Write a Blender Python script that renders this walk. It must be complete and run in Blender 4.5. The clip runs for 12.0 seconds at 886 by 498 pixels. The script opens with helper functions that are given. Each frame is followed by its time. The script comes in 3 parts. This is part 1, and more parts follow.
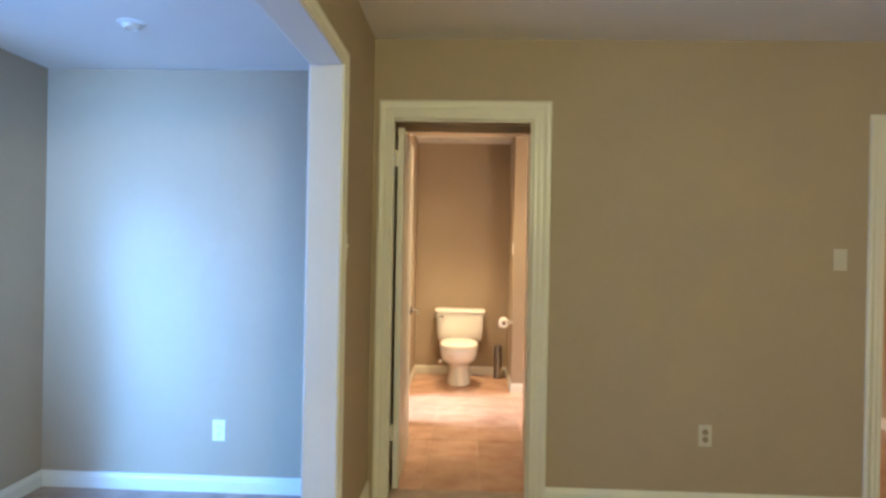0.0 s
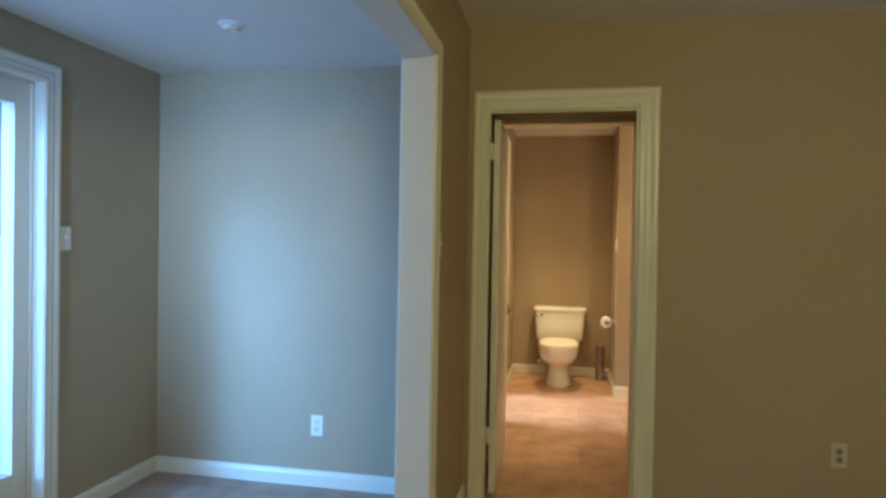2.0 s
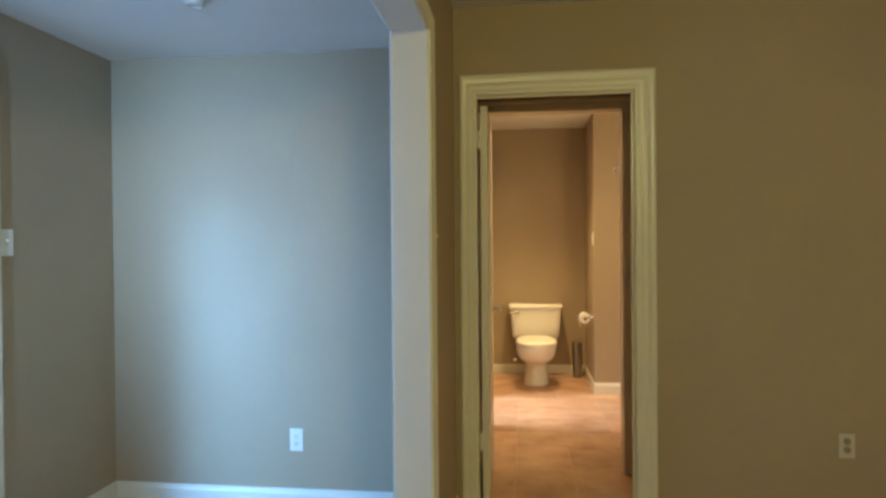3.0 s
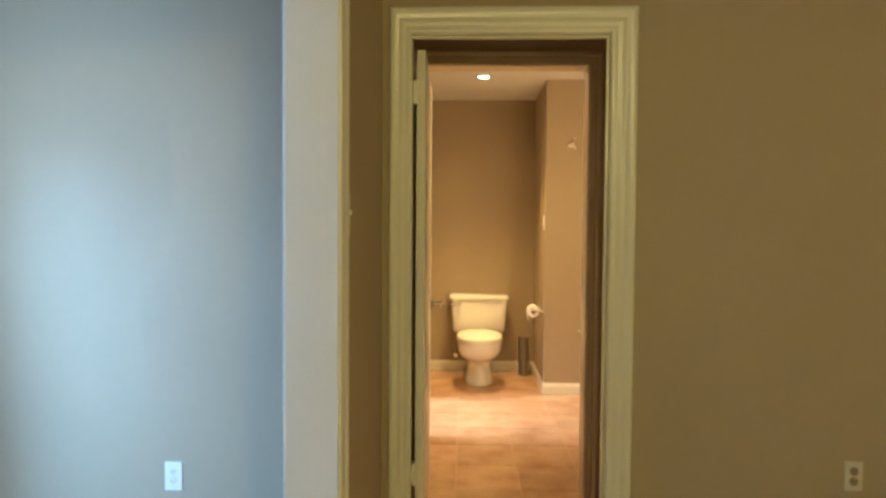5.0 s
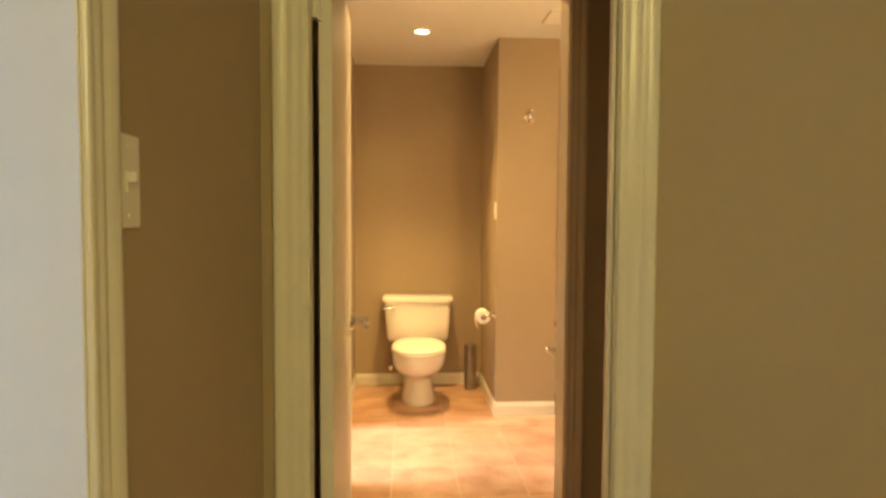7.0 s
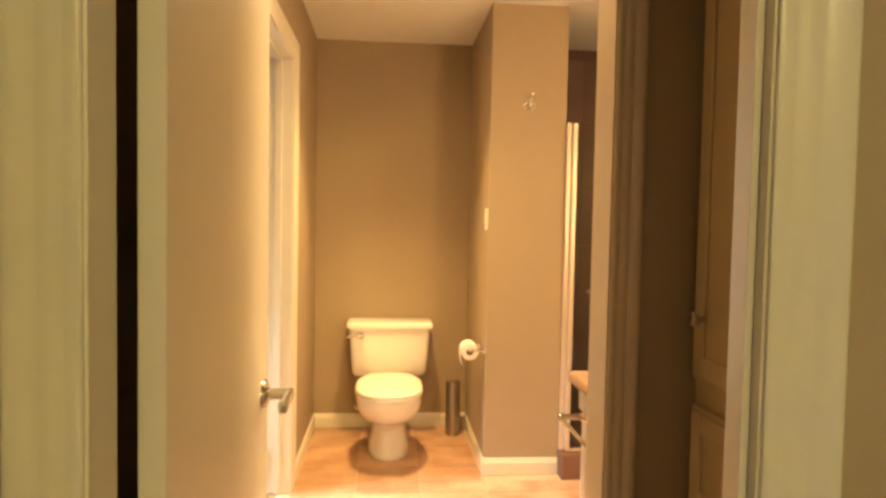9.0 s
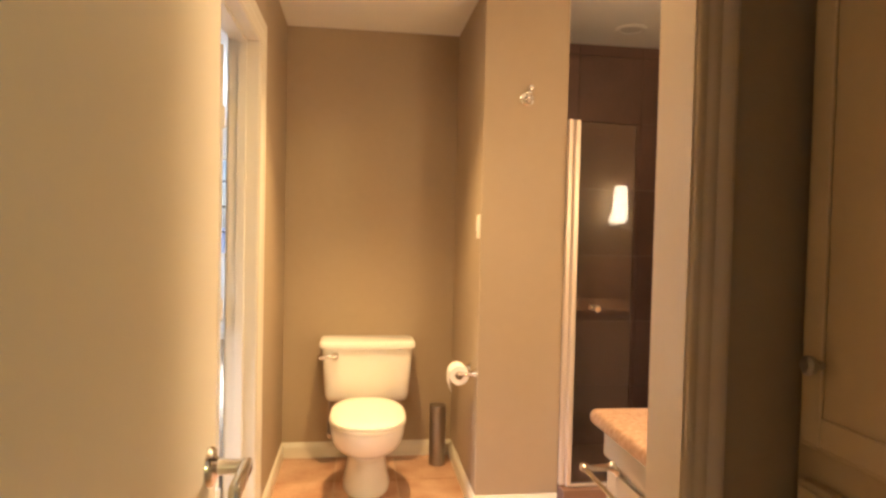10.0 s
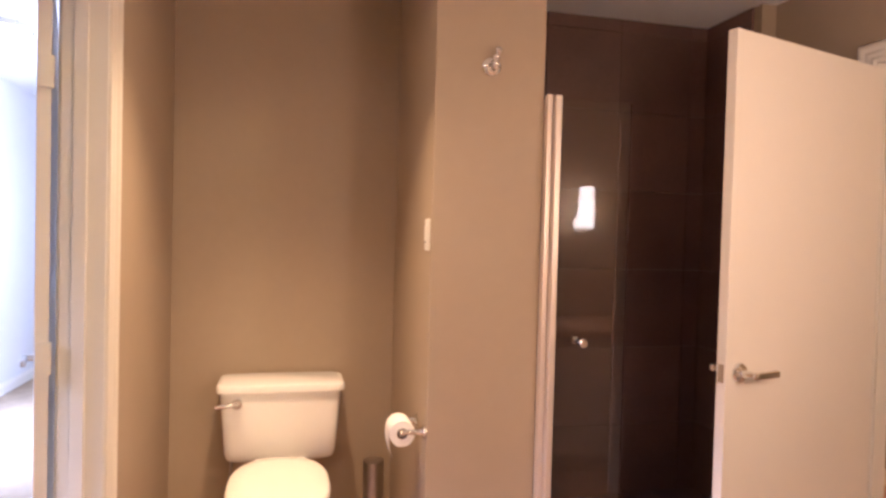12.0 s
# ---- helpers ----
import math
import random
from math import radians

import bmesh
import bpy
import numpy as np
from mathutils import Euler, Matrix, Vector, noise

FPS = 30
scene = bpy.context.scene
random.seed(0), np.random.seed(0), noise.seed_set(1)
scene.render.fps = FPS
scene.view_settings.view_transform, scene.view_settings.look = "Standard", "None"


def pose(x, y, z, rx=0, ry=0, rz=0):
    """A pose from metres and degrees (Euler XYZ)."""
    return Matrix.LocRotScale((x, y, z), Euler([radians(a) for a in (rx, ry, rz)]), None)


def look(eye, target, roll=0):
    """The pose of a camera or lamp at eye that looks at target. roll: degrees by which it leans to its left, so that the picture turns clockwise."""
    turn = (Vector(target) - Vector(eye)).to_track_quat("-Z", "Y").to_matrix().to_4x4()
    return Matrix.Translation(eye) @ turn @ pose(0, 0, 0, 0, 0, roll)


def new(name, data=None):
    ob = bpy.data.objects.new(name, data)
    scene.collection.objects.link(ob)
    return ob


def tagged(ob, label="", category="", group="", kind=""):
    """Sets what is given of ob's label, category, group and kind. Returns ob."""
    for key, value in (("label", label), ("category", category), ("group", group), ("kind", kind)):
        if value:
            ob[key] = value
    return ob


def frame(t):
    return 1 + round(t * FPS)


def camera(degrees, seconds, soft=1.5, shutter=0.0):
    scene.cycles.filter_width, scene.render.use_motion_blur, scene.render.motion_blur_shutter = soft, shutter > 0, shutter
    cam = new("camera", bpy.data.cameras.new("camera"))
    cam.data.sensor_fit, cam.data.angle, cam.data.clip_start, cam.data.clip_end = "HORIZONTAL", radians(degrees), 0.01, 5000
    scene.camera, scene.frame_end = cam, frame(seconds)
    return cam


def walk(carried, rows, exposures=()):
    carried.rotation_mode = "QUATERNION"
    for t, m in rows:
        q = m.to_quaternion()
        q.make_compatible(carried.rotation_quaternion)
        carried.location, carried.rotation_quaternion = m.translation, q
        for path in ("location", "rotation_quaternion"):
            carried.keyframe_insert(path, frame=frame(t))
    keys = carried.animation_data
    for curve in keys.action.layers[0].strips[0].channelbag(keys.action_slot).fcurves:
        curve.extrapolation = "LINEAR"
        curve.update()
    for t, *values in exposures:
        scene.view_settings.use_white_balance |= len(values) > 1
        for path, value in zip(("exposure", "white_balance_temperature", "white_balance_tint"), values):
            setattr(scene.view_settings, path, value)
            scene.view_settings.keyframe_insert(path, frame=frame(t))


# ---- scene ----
cam = camera(70.0, 12.0, soft=2.8)
PATH = [
    (0, (0.390, 1.420, 1.378), (0.308, 3.418, 1.372), 1.1),
    (0.5, (0.392, 1.450, 1.351), (0.169, 3.437, 1.352), 0.8),
    (1, (0.419, 1.479, 1.368), (0.080, 3.450, 1.358), 1.1),
    (1.5, (0.419, 1.503, 1.375), (0.027, 3.464, 1.359), 0.7),
    (2, (0.391, 1.542, 1.388), (0.000, 3.503, 1.361), 1.0),
    (2.5, (0.295, 1.634, 1.362), (-0.040, 3.606, 1.342), 0.2),
    (3, (0.195, 1.733, 1.350), (-0.057, 3.717, 1.330), -0.5),
    (5, (0.177, 2.417, 1.340), (0.109, 4.414, 1.269), 0.4),
    (5.5, (0.105, 2.570, 1.356), (0.132, 4.568, 1.265), -0.4),
    (6, (0.161, 2.840, 1.339), (0.222, 4.837, 1.244), -0.3),
    (6.5, (0.208, 3.076, 1.295), (0.288, 5.072, 1.208), -0.4),
    (7, (0.197, 3.315, 1.329), (0.323, 5.309, 1.229), 0.3),
    (9, (0.287, 4.161, 1.355), (0.462, 6.152, 1.270), 1.1),
    (9.5, (0.238, 4.382, 1.361), (0.473, 6.366, 1.282), 1.2),
    (10, (0.247, 4.549, 1.356), (0.512, 6.531, 1.295), 1.3),
    (10.5, (0.335, 4.773, 1.382), (0.594, 6.755, 1.310), 0.3),
    (11, (0.372, 4.923, 1.386), (0.662, 6.900, 1.313), 0.5),
    (11.5, (0.357, 5.111, 1.410), (0.729, 7.075, 1.330), 1.5),
    (12, (0.347, 5.305, 1.378), (0.806, 7.251, 1.331), 1.5),
]
walk(cam, [(t, look(eye, target, roll)) for t, eye, target, roll in PATH],
     exposures=[(0.0, 0.97, 4640, 13), (1.0, 0.55, 4850, 10), (2.0, 0.22, 5000, 4), (3.0, 0.34, 5350, 4), (5.0, 0.58, 5800, 5), (6.0, 0.62, 5950, 5), (7.0, 0.8, 6400, 8), (9.0, 0.98, 6400, 12), (10.0, 0.95, 5500, 17), (11.0, 0.79, 5020, 25), (12.0, 0.66, 4700, 34)])

# ---------------------------------------------------------------- light
world = bpy.data.worlds.new("sky")
scene.world = world
world.use_nodes = True
wn, wl = world.node_tree.nodes, world.node_tree.links
sky = wn.new("ShaderNodeTexSky")
sky.sky_type, sky.sun_disc = "NISHITA", False
sky.sun_elevation, sky.sun_rotation = radians(48), radians(60)
wl.new(sky.outputs[0], wn["Background"].inputs[0])
wn["Background"].inputs[1].default_value = 0.06


def lamp(name, kind, at, energy, color, size=0.1, aim=None, **more):
    data = bpy.data.lights.new(name, kind)
    data.energy, data.color = energy, color
    if kind == "AREA":
        data.shape, data.size, data.size_y = "RECTANGLE", size[0], size[1]
    elif kind == "SUN":
        data.angle = size
    else:
        data.shadow_soft_size = size
    ob = new(name, data)
    ob.matrix_world = look(at, aim) if aim else Matrix.Translation(at)
    for key, value in more.items():
        if key == "spot":
            data.spot_size, data.spot_blend = radians(value), 1.0
        if key == "spread":
            data.spread = radians(value)
    return ob


WARM = (1.0, 0.595, 0.20)
DAY = (0.30, 0.54, 1.0)
lamp("sun", "SUN", (0, 0, 10), 3.2, (0.26, 0.55, 1.0), radians(20), aim=(5.0, 9.5, 6.3))
lamp("french_door_daylight", "AREA", (-2.42, 3.17, 1.2), 2.6, DAY, (0.6, 1.5), aim=(-1.05, 4.86, 1.0), spread=100)
lamp("french_door_sky", "AREA", (-2.137, 2.97, 1.15), 10, (0.47, 0.63, 1.0), (1.9, 1.65), aim=(0, 2.97, 1.25))
# fill for the sunroom walls, set in an added unseen window
lamp("sunroom_fill_light", "AREA", (-0.78, -1.215, 1.33), 7.2, (0.43, 0.66, 0.97), (0.4, 1.4), aim=(-1.50, 4.86, 1.55), spread=24)
# daylight from unseen windows placed for the floor patches; second lamp is room fill
lamp("room_window_daylight", "AREA", (-0.322, 9.8, 1.48), 26, (0.86, 0.93, 1.0), (1.05, 1.0), aim=(-1.25, 9.8, 0.0), spread=60)
lamp("room_window_daylight", "AREA", (-0.307, 9.8, 1.48), 40, (1.0, 0.98, 0.90), (1.05, 1.0), aim=(-1.9, 9.8, 1.35), spread=165)
lamp("room_window_daylight", "AREA", (-1.96, 6.8, 1.6), 10, (1.0, 0.93, 0.86), (1.0, 0.6), aim=(0.3, 6.75, 0.0), spread=50)
lamp("downlight_beam", "SPOT", (0.314, 7.372, 2.492), 158, WARM, 0.03, aim=(0.314, 7.372, 0), spot=84)
lamp("downlight_spill", "SPOT", (0.314, 7.372, 2.490), 9, WARM, 0.04, aim=(0.314, 7.372, 0), spot=160)
lamp("floor_downlight_bulb", "SPOT", (0.36, 6.30, 2.488), 46, WARM, 0.05, aim=(0.36, 6.30, 0), spot=165)
lamp("sconce_bulb", "POINT", (2.215, 5.722, 1.57), 6, WARM, 0.045)
lamp("sconce_bulb", "POINT", (1.30, 5.722, 1.57), 16, WARM, 0.12)
lamp("hall_bulb", "POINT", (3.2, 7.9, 2.2), 40, WARM, 0.08)
# warm bedroom light from an unseen, added ceiling lamp
lamp("unseen_bedroom_bulb", "POINT", (1.3, 0.6, 2.26), 86, (1.0, 0.79, 0.24), 0.1)


# ---------------------------------------------------------------- materials
def material(name, color, rough=0.6, metal=0.0, grain=0.0, scale=8.0, bump=0.0, bump_scale=200.0, vary=None, spec=0.5, rand=0.0):
    """Principled paint with a coarse and a fine variation and a fine relief."""
    m = bpy.data.materials.new(name)
    m.use_nodes = True
    n, l = m.node_tree.nodes, m.node_tree.links
    b = n["Principled BSDF"]
    b.inputs["Roughness"].default_value, b.inputs["Metallic"].default_value = rough, metal
    b.inputs["Specular IOR Level"].default_value = spec
    b.inputs["Base Color"].default_value = (*color, 1)
    co = n.new("ShaderNodeNewGeometry")
    if grain:
        big, fine, mix, add = n.new("ShaderNodeTexNoise"), n.new("ShaderNodeTexNoise"), n.new("ShaderNodeMix"), n.new("ShaderNodeMath")
        big.inputs["Scale"].default_value, big.inputs["Detail"].default_value = scale, 5
        fine.inputs["Scale"].default_value, fine.inputs["Detail"].default_value = scale * 14, 3
        add.operation = "MULTIPLY_ADD"
        add.inputs[1].default_value = 0.4
        l.new(co.outputs["Position"], big.inputs["Vector"]), l.new(co.outputs["Position"], fine.inputs["Vector"])
        l.new(fine.outputs[0], add.inputs[0]), l.new(big.outputs[0], add.inputs[2])
        ramp = n.new("ShaderNodeMapRange")
        ramp.inputs[1].default_value, ramp.inputs[2].default_value = 0.45, 0.95
        l.new(add.outputs[0], ramp.inputs[0])
        mix.data_type = "RGBA"
        other = vary or tuple(c * (1 - grain) for c in color)
        mix.inputs[6].default_value, mix.inputs[7].default_value = (*color, 1), (*other, 1)
        l.new(ramp.outputs[0], mix.inputs[0])
        last = mix.outputs[2]
        if rand:
            info, hsv, mr = n.new("ShaderNodeObjectInfo"), n.new("ShaderNodeHueSaturation"), n.new("ShaderNodeMapRange")
            mr.inputs[3].default_value, mr.inputs[4].default_value = 1 - rand, 1 + rand
            l.new(info.outputs["Random"], mr.inputs[0]), l.new(mr.outputs[0], hsv.inputs["Value"])
            l.new(last, hsv.inputs["Color"])
            last = hsv.outputs[0]
        l.new(last, b.inputs["Base Color"])
        rr = n.new("ShaderNodeMapRange")
        rr.inputs[3].default_value, rr.inputs[4].default_value = max(rough - 0.02, 0.02), min(rough + 0.03, 1)
        l.new(big.outputs[0], rr.inputs[0]), l.new(rr.outputs[0], b.inputs["Roughness"])
    if bump:
        bn, bp = n.new("ShaderNodeTexNoise"), n.new("ShaderNodeBump")
        bn.inputs["Scale"].default_value, bn.inputs["Detail"].default_value = bump_scale, 4
        bp.inputs["Strength"].default_value, bp.inputs["Distance"].default_value = bump, 0.004
        l.new(co.outputs["Position"], bn.inputs["Vector"]), l.new(bn.outputs[0], bp.inputs["Height"]), l.new(bp.outputs[0], b.inputs["Normal"])
    return m


def glow(name, color, strength):
    m = bpy.data.materials.new(name)
    m.use_nodes = True
    b = m.node_tree.nodes["Principled BSDF"]
    b.inputs["Base Color"].default_value = (0.9, 0.9, 0.88, 1)
    b.inputs["Emission Color"].default_value, b.inputs["Emission Strength"].default_value = (*color, 1), strength
    return m


def glass(name, tint=(1, 1, 1), rough=0.0):
    m = bpy.data.materials.new(name)
    m.use_nodes = True
    b = m.node_tree.nodes["Principled BSDF"]
    b.inputs["Base Color"].default_value, b.inputs["Roughness"].default_value = (*tint, 1), rough
    b.inputs["Transmission Weight"].default_value, b.inputs["IOR"].default_value = 1, 1.45
    return m


PAINT = material("greige_wall_paint", (0.395, 0.316, 0.212), 0.62, grain=0.07, scale=1.6, bump=0.12, bump_scale=160)
PAINT_PALE = material("pale_wall_paint", (0.72, 0.72, 0.70), 0.7, grain=0.05, scale=1.6, bump=0.1, bump_scale=160)
CEIL = material("ceiling_paint", (0.80, 0.79, 0.76), 0.9, grain=0.05, scale=2.5, bump=0.35, bump_scale=120)
TRIM = material("trim_enamel", (0.74, 0.71, 0.62), 0.29, grain=0.05, scale=5, bump=0.05, bump_scale=60)
REVEAL = material("cream_jamb_paint", (0.72, 0.70, 0.63), 0.45, grain=0.05, scale=3, bump=0.08, bump_scale=80)
DOOR = material("door_enamel", (0.76, 0.72, 0.63), 0.42, grain=0.03, scale=2.5, bump=0.05, bump_scale=40)
CARPET = material("beige_carpet", (0.56, 0.45, 0.38), 0.95, grain=0.3, scale=9, bump=1.0, bump_scale=420, spec=0.1)
CARPET_TAN = material("tan_carpet", (0.46, 0.36, 0.24), 0.95, grain=0.25, scale=9, bump=1.0, bump_scale=420, spec=0.1)
TILE = material("stone_look_tile", (0.60, 0.41, 0.275), 0.30, grain=0.3, scale=5.5, vary=(0.36, 0.185, 0.095), bump=0.12, bump_scale=24, rand=0.13)
GROUT = material("floor_grout", (0.62, 0.46, 0.33), 0.9, grain=0.2, scale=20)
SHTILE = material("dark_shower_tile", (0.18, 0.105, 0.088), 0.30, grain=0.3, scale=3.5, vary=(0.125, 0.077, 0.067), bump=0.1, bump_scale=25, rand=0.12)
SHGROUT = material("dark_grout", (0.15, 0.09, 0.077), 0.8, grain=0.2, scale=20)
CURBTILE = material("brown_curb_tile", (0.24, 0.13, 0.08), 0.4, grain=0.2, scale=6)
CERAMIC = material("white_ceramic", (0.81, 0.79, 0.75), 0.12, grain=0.02, scale=3)
SEATMAT = material("white_seat_plastic", (0.84, 0.81, 0.72), 0.22, grain=0.02, scale=3)
CHROME = material("chrome", (0.78, 0.77, 0.75), 0.12, 1.0, grain=0.02, scale=12)
STEEL = material("brushed_steel", (0.45, 0.42, 0.39), 0.32, 1.0, grain=0.15, scale=20, bump=0.08, bump_scale=300)
SATIN = material("satin_nickel", (0.70, 0.67, 0.62), 0.26, 1.0, grain=0.08, scale=20)
ALU = material("shower_aluminium", (0.76, 0.68, 0.60), 0.38, 0.55, grain=0.02, scale=20)
PLATE = material("switch_plastic", (0.80, 0.78, 0.72), 0.38, grain=0.03, scale=10)
TANPLATE = material("tan_switch_plastic", (0.57, 0.53, 0.45), 0.4, grain=0.03, scale=10)
ALMOND = material("brown_receptacle", (0.30, 0.24, 0.17), 0.4, grain=0.03, scale=10)
DARK = material("dark_slot", (0.03, 0.028, 0.026), 0.7)
INNER = material("tan_trim_enamel", (0.60, 0.50, 0.36), 0.35, grain=0.05, scale=5, bump=0.05, bump_scale=60)
LINEN = material("tan_cabinet_enamel", (0.50, 0.40, 0.26), 0.17, grain=0.08, scale=3, bump=0.06, bump_scale=30)
CAB = material("cabinet_enamel", (0.62, 0.56, 0.46), 0.24, grain=0.06, scale=4, bump=0.05, bump_scale=50)
COUNTER = material("speckled_counter", (0.64, 0.44, 0.31), 0.25, grain=0.6, scale=75, vary=(0.40, 0.23, 0.13))
PAPER = material("toilet_paper", (0.84, 0.82, 0.78), 0.95, grain=0.05, scale=30, bump=0.3, bump_scale=300)
CARD = material("card_core", (0.25, 0.19, 0.13), 0.9)
GLASS = glass("clear_glass")
SHGLASS = glass("shower_glass", (0.93, 0.95, 0.93))
FROST = glow("lit_sconce_glass", (1.0, 0.74, 0.42), 13.0)
LIT = glow("lit_lamp", (1.0, 0.85, 0.62), 9.0)
LITCOOL = glow("lit_dome", (1.0, 0.95, 0.88), 3.0)
OFFLAMP = material("lamp_lens", (0.62, 0.60, 0.56), 0.3)
CONCRETE = material("patio_concrete", (0.52, 0.50, 0.46), 0.9, grain=0.2, scale=2, bump=0.4, bump_scale=60)
LEAF = material("shrub_leaf", (0.10, 0.15, 0.06), 0.5, grain=0.4, scale=6)
BARK = material("shrub_bark", (0.14, 0.10, 0.07), 0.9, grain=0.3, scale=20)


# ---------------------------------------------------------------- mesh helpers
def mesh_of(name, bm, mat, smooth=None):
    me = bpy.data.meshes.new(name)
    bmesh.ops.recalc_face_normals(bm, faces=bm.faces)
    bm.to_mesh(me)
    bm.free()
    me.materials.append(mat)
    if smooth is not None:
        me.shade_smooth()
        me.set_sharp_from_angle(angle=radians(smooth))
    return me


def part(name, bm, mat, parent=None, label="", smooth=None):
    ob = new(name, mesh_of(name, bm, mat, smooth))
    if parent:
        ob.parent = parent
    return tagged(ob, label)


def thing(name, at=(0, 0, 0), turn=0.0, label="", category="", group="", kind=""):
    ob = new(name)
    ob.empty_display_size = 0.05
    ob.matrix_world = pose(*at, 0, 0, turn)
    return tagged(ob, label, category, group, kind)


def box(x0, x1, y0, y1, z0, z1, bevel=0.0, bm=None, seg=2):
    bm = bm or bmesh.new()
    vs = [bm.verts.new((x, y, z)) for x in (x0, x1) for y in (y0, y1) for z in (z0, z1)]
    idx = ((0, 1, 3, 2), (4, 6, 7, 5), (0, 4, 5, 1), (2, 3, 7, 6), (0, 2, 6, 4), (1, 5, 7, 3))
    fs = [bm.faces.new([vs[i] for i in q]) for q in idx]
    if bevel:
        bmesh.ops.bevel(bm, geom=list({e for f in fs for e in f.edges}), offset=bevel, segments=seg, affect="EDGES", profile=0.5)
    return bm


def lathe(rings, at=(0, 0, 0), axis="z", seg=28, bm=None):
    """rings: (distance along the axis, radius); closed at both ends."""
    bm = bm or bmesh.new()
    turn = {"z": Matrix(), "x": pose(0, 0, 0, 0, 90, 0), "y": pose(0, 0, 0, -90, 0, 0)}[axis]
    m = Matrix.Translation(at) @ turn
    loops = [[bm.verts.new(m @ Vector((r * math.cos(a), r * math.sin(a), h))) for a in (2 * math.pi * i / seg for i in range(seg))] for h, r in rings]
    for a, b in zip(loops, loops[1:]):
        for i in range(seg):
            bm.faces.new((a[i], a[(i + 1) % seg], b[(i + 1) % seg], b[i]))
    bm.faces.new(loops[0][::-1]), bm.faces.new(loops[-1])
    return bm


def tube(points, radius, seg=12, bm=None):
    """A round bar along a line of points."""
    bm = bm or bmesh.new()
    pts = [Vector(p) for p in points]
    loops = []
    for i, p in enumerate(pts):
        d = (pts[min(i + 1, len(pts) - 1)] - pts[max(i - 1, 0)]).normalized()
        u = d.orthogonal().normalized() if not loops else (side - d * side.dot(d)).normalized()
        side = u
        v = d.cross(u)
        loops.append([bm.verts.new(p + radius * (math.cos(a) * u + math.sin(a) * v)) for a in (2 * math.pi * k / seg for k in range(seg))])
    for a, b in zip(loops, loops[1:]):
        for i in range(seg):
            bm.faces.new((a[i], a[(i + 1) % seg], b[(i + 1) % seg], b[i]))
    bm.faces.new(loops[0][::-1]), bm.faces.new(loops[-1])
    return bm


def loft(sections, seg=40, power=2.3, bm=None):
    """sections: (z, centre x, half width, y front, y back)."""
    bm = bm or bmesh.new()
    loops = []
    for z, cx, hx, y0, y1 in sections:
        cy, hy, ring = (y0 + y1) / 2, (y1 - y0) / 2, []
        for i in range(seg):
            a = 2 * math.pi * i / seg
            c, s = math.cos(a), math.sin(a)
            ring.append(bm.verts.new((cx + hx * math.copysign(abs(c) ** (2 / power), c), cy + hy * math.copysign(abs(s) ** (2 / power), s), z)))
        loops.append(ring)
    for a, b in zip(loops, loops[1:]):
        for i in range(seg):
            bm.faces.new((a[i], a[(i + 1) % seg], b[(i + 1) % seg], b[i]))
    bm.faces.new(loops[0][::-1]), bm.faces.new(loops[-1])
    return bm


CASING = [(0.0, 0.0), (0.0, 0.008), (0.003, 0.0105), (0.008, 0.0115), (0.014, 0.0105), (0.018, 0.009), (0.024, 0.012), (0.031, 0.014), (0.038, 0.012),
          (0.042, 0.0105), (0.048, 0.015), (0.055, 0.019), (0.062, 0.020), (0.068, 0.019), (0.072, 0.015), (0.072, 0.0)]


def casing(a, b, top, place, width=0.072, depth=1.0, first=None):
    """A moulded frame round an opening from a to b with its head at top; place(u, proud, z) gives the point in the room."""
    bm = bmesh.new()
    k, ka = width / 0.072, (first or width) / 0.072
    rows = []
    for u, v in CASING:
        ua, u, v = u * ka, u * k, v * depth
        rows.append([bm.verts.new(place(*p)) for p in ((a - ua, v, 0), (a - ua, v, top + u), (b + u, v, top + u), (b + u, v, 0))])
    for r, s in zip(rows, rows[1:] + rows[:1]):
        for i in range(3):
            bm.faces.new((r[i], r[i + 1], s[i + 1], s[i]))
    bm.faces.new([r[0] for r in rows]), bm.faces.new([r[3] for r in rows])
    return bm


BASE = [(0, 0), (0.014, 0), (0.014, 0.062), (0.011, 0.072), (0.008, 0.078), (0.006, 0.088), (0, 0.09)]


def baseboard(x0, y0, x1, y1, nx, ny, label="painted white moulded baseboard along the wall foot"):
    """A moulded board along a wall foot; (nx, ny) points into the room."""
    bm = bmesh.new()
    ends = [[bm.verts.new((x + nx * (d - 0.001), y + ny * (d - 0.001), z + 0.001)) for d, z in BASE] for x, y in ((x0, y0), (x1, y1))]
    n = len(BASE)
    for i in range(n):
        bm.faces.new((ends[0][i], ends[0][(i + 1) % n], ends[1][(i + 1) % n], ends[1][i]))
    bm.faces.new(ends[0]), bm.faces.new(ends[1][::-1])
    return tagged(part("baseboard", bm, TRIM), label, "baseboard", kind="structure")


def wall(name, boxes, label, mat=None):
    bm = bmesh.new()
    for b in boxes:
        box(*b, bm=bm)
    return tagged(part(name, bm, mat or PAINT), label, "wall", kind="structure")


# ---------------------------------------------------------------- plan
NF, NB = 4.863, 4.935          # bedroom wall with the bathroom door
SX0, SX1 = -0.277, -0.143     # wall with the wide opening
H, HS, HB = 2.51, 2.333, 2.505  # ceilings: bedroom, sunroom, bathroom
D1A, D1B, D1T = -0.030, 0.726, 2.075
F0, F1 = 5.492, 5.612          # inner wall with the cased opening
FA, FB, FT = -0.062, 0.765, 2.115
LW = -0.177                   # bathroom wall with the side door
L0, L1, LT = 6.455, 7.29, 2.125
BK = 8.30
PX, PXR, PY = 0.819, 1.224, 7.482  # partition beside the toilet
RX = 2.557
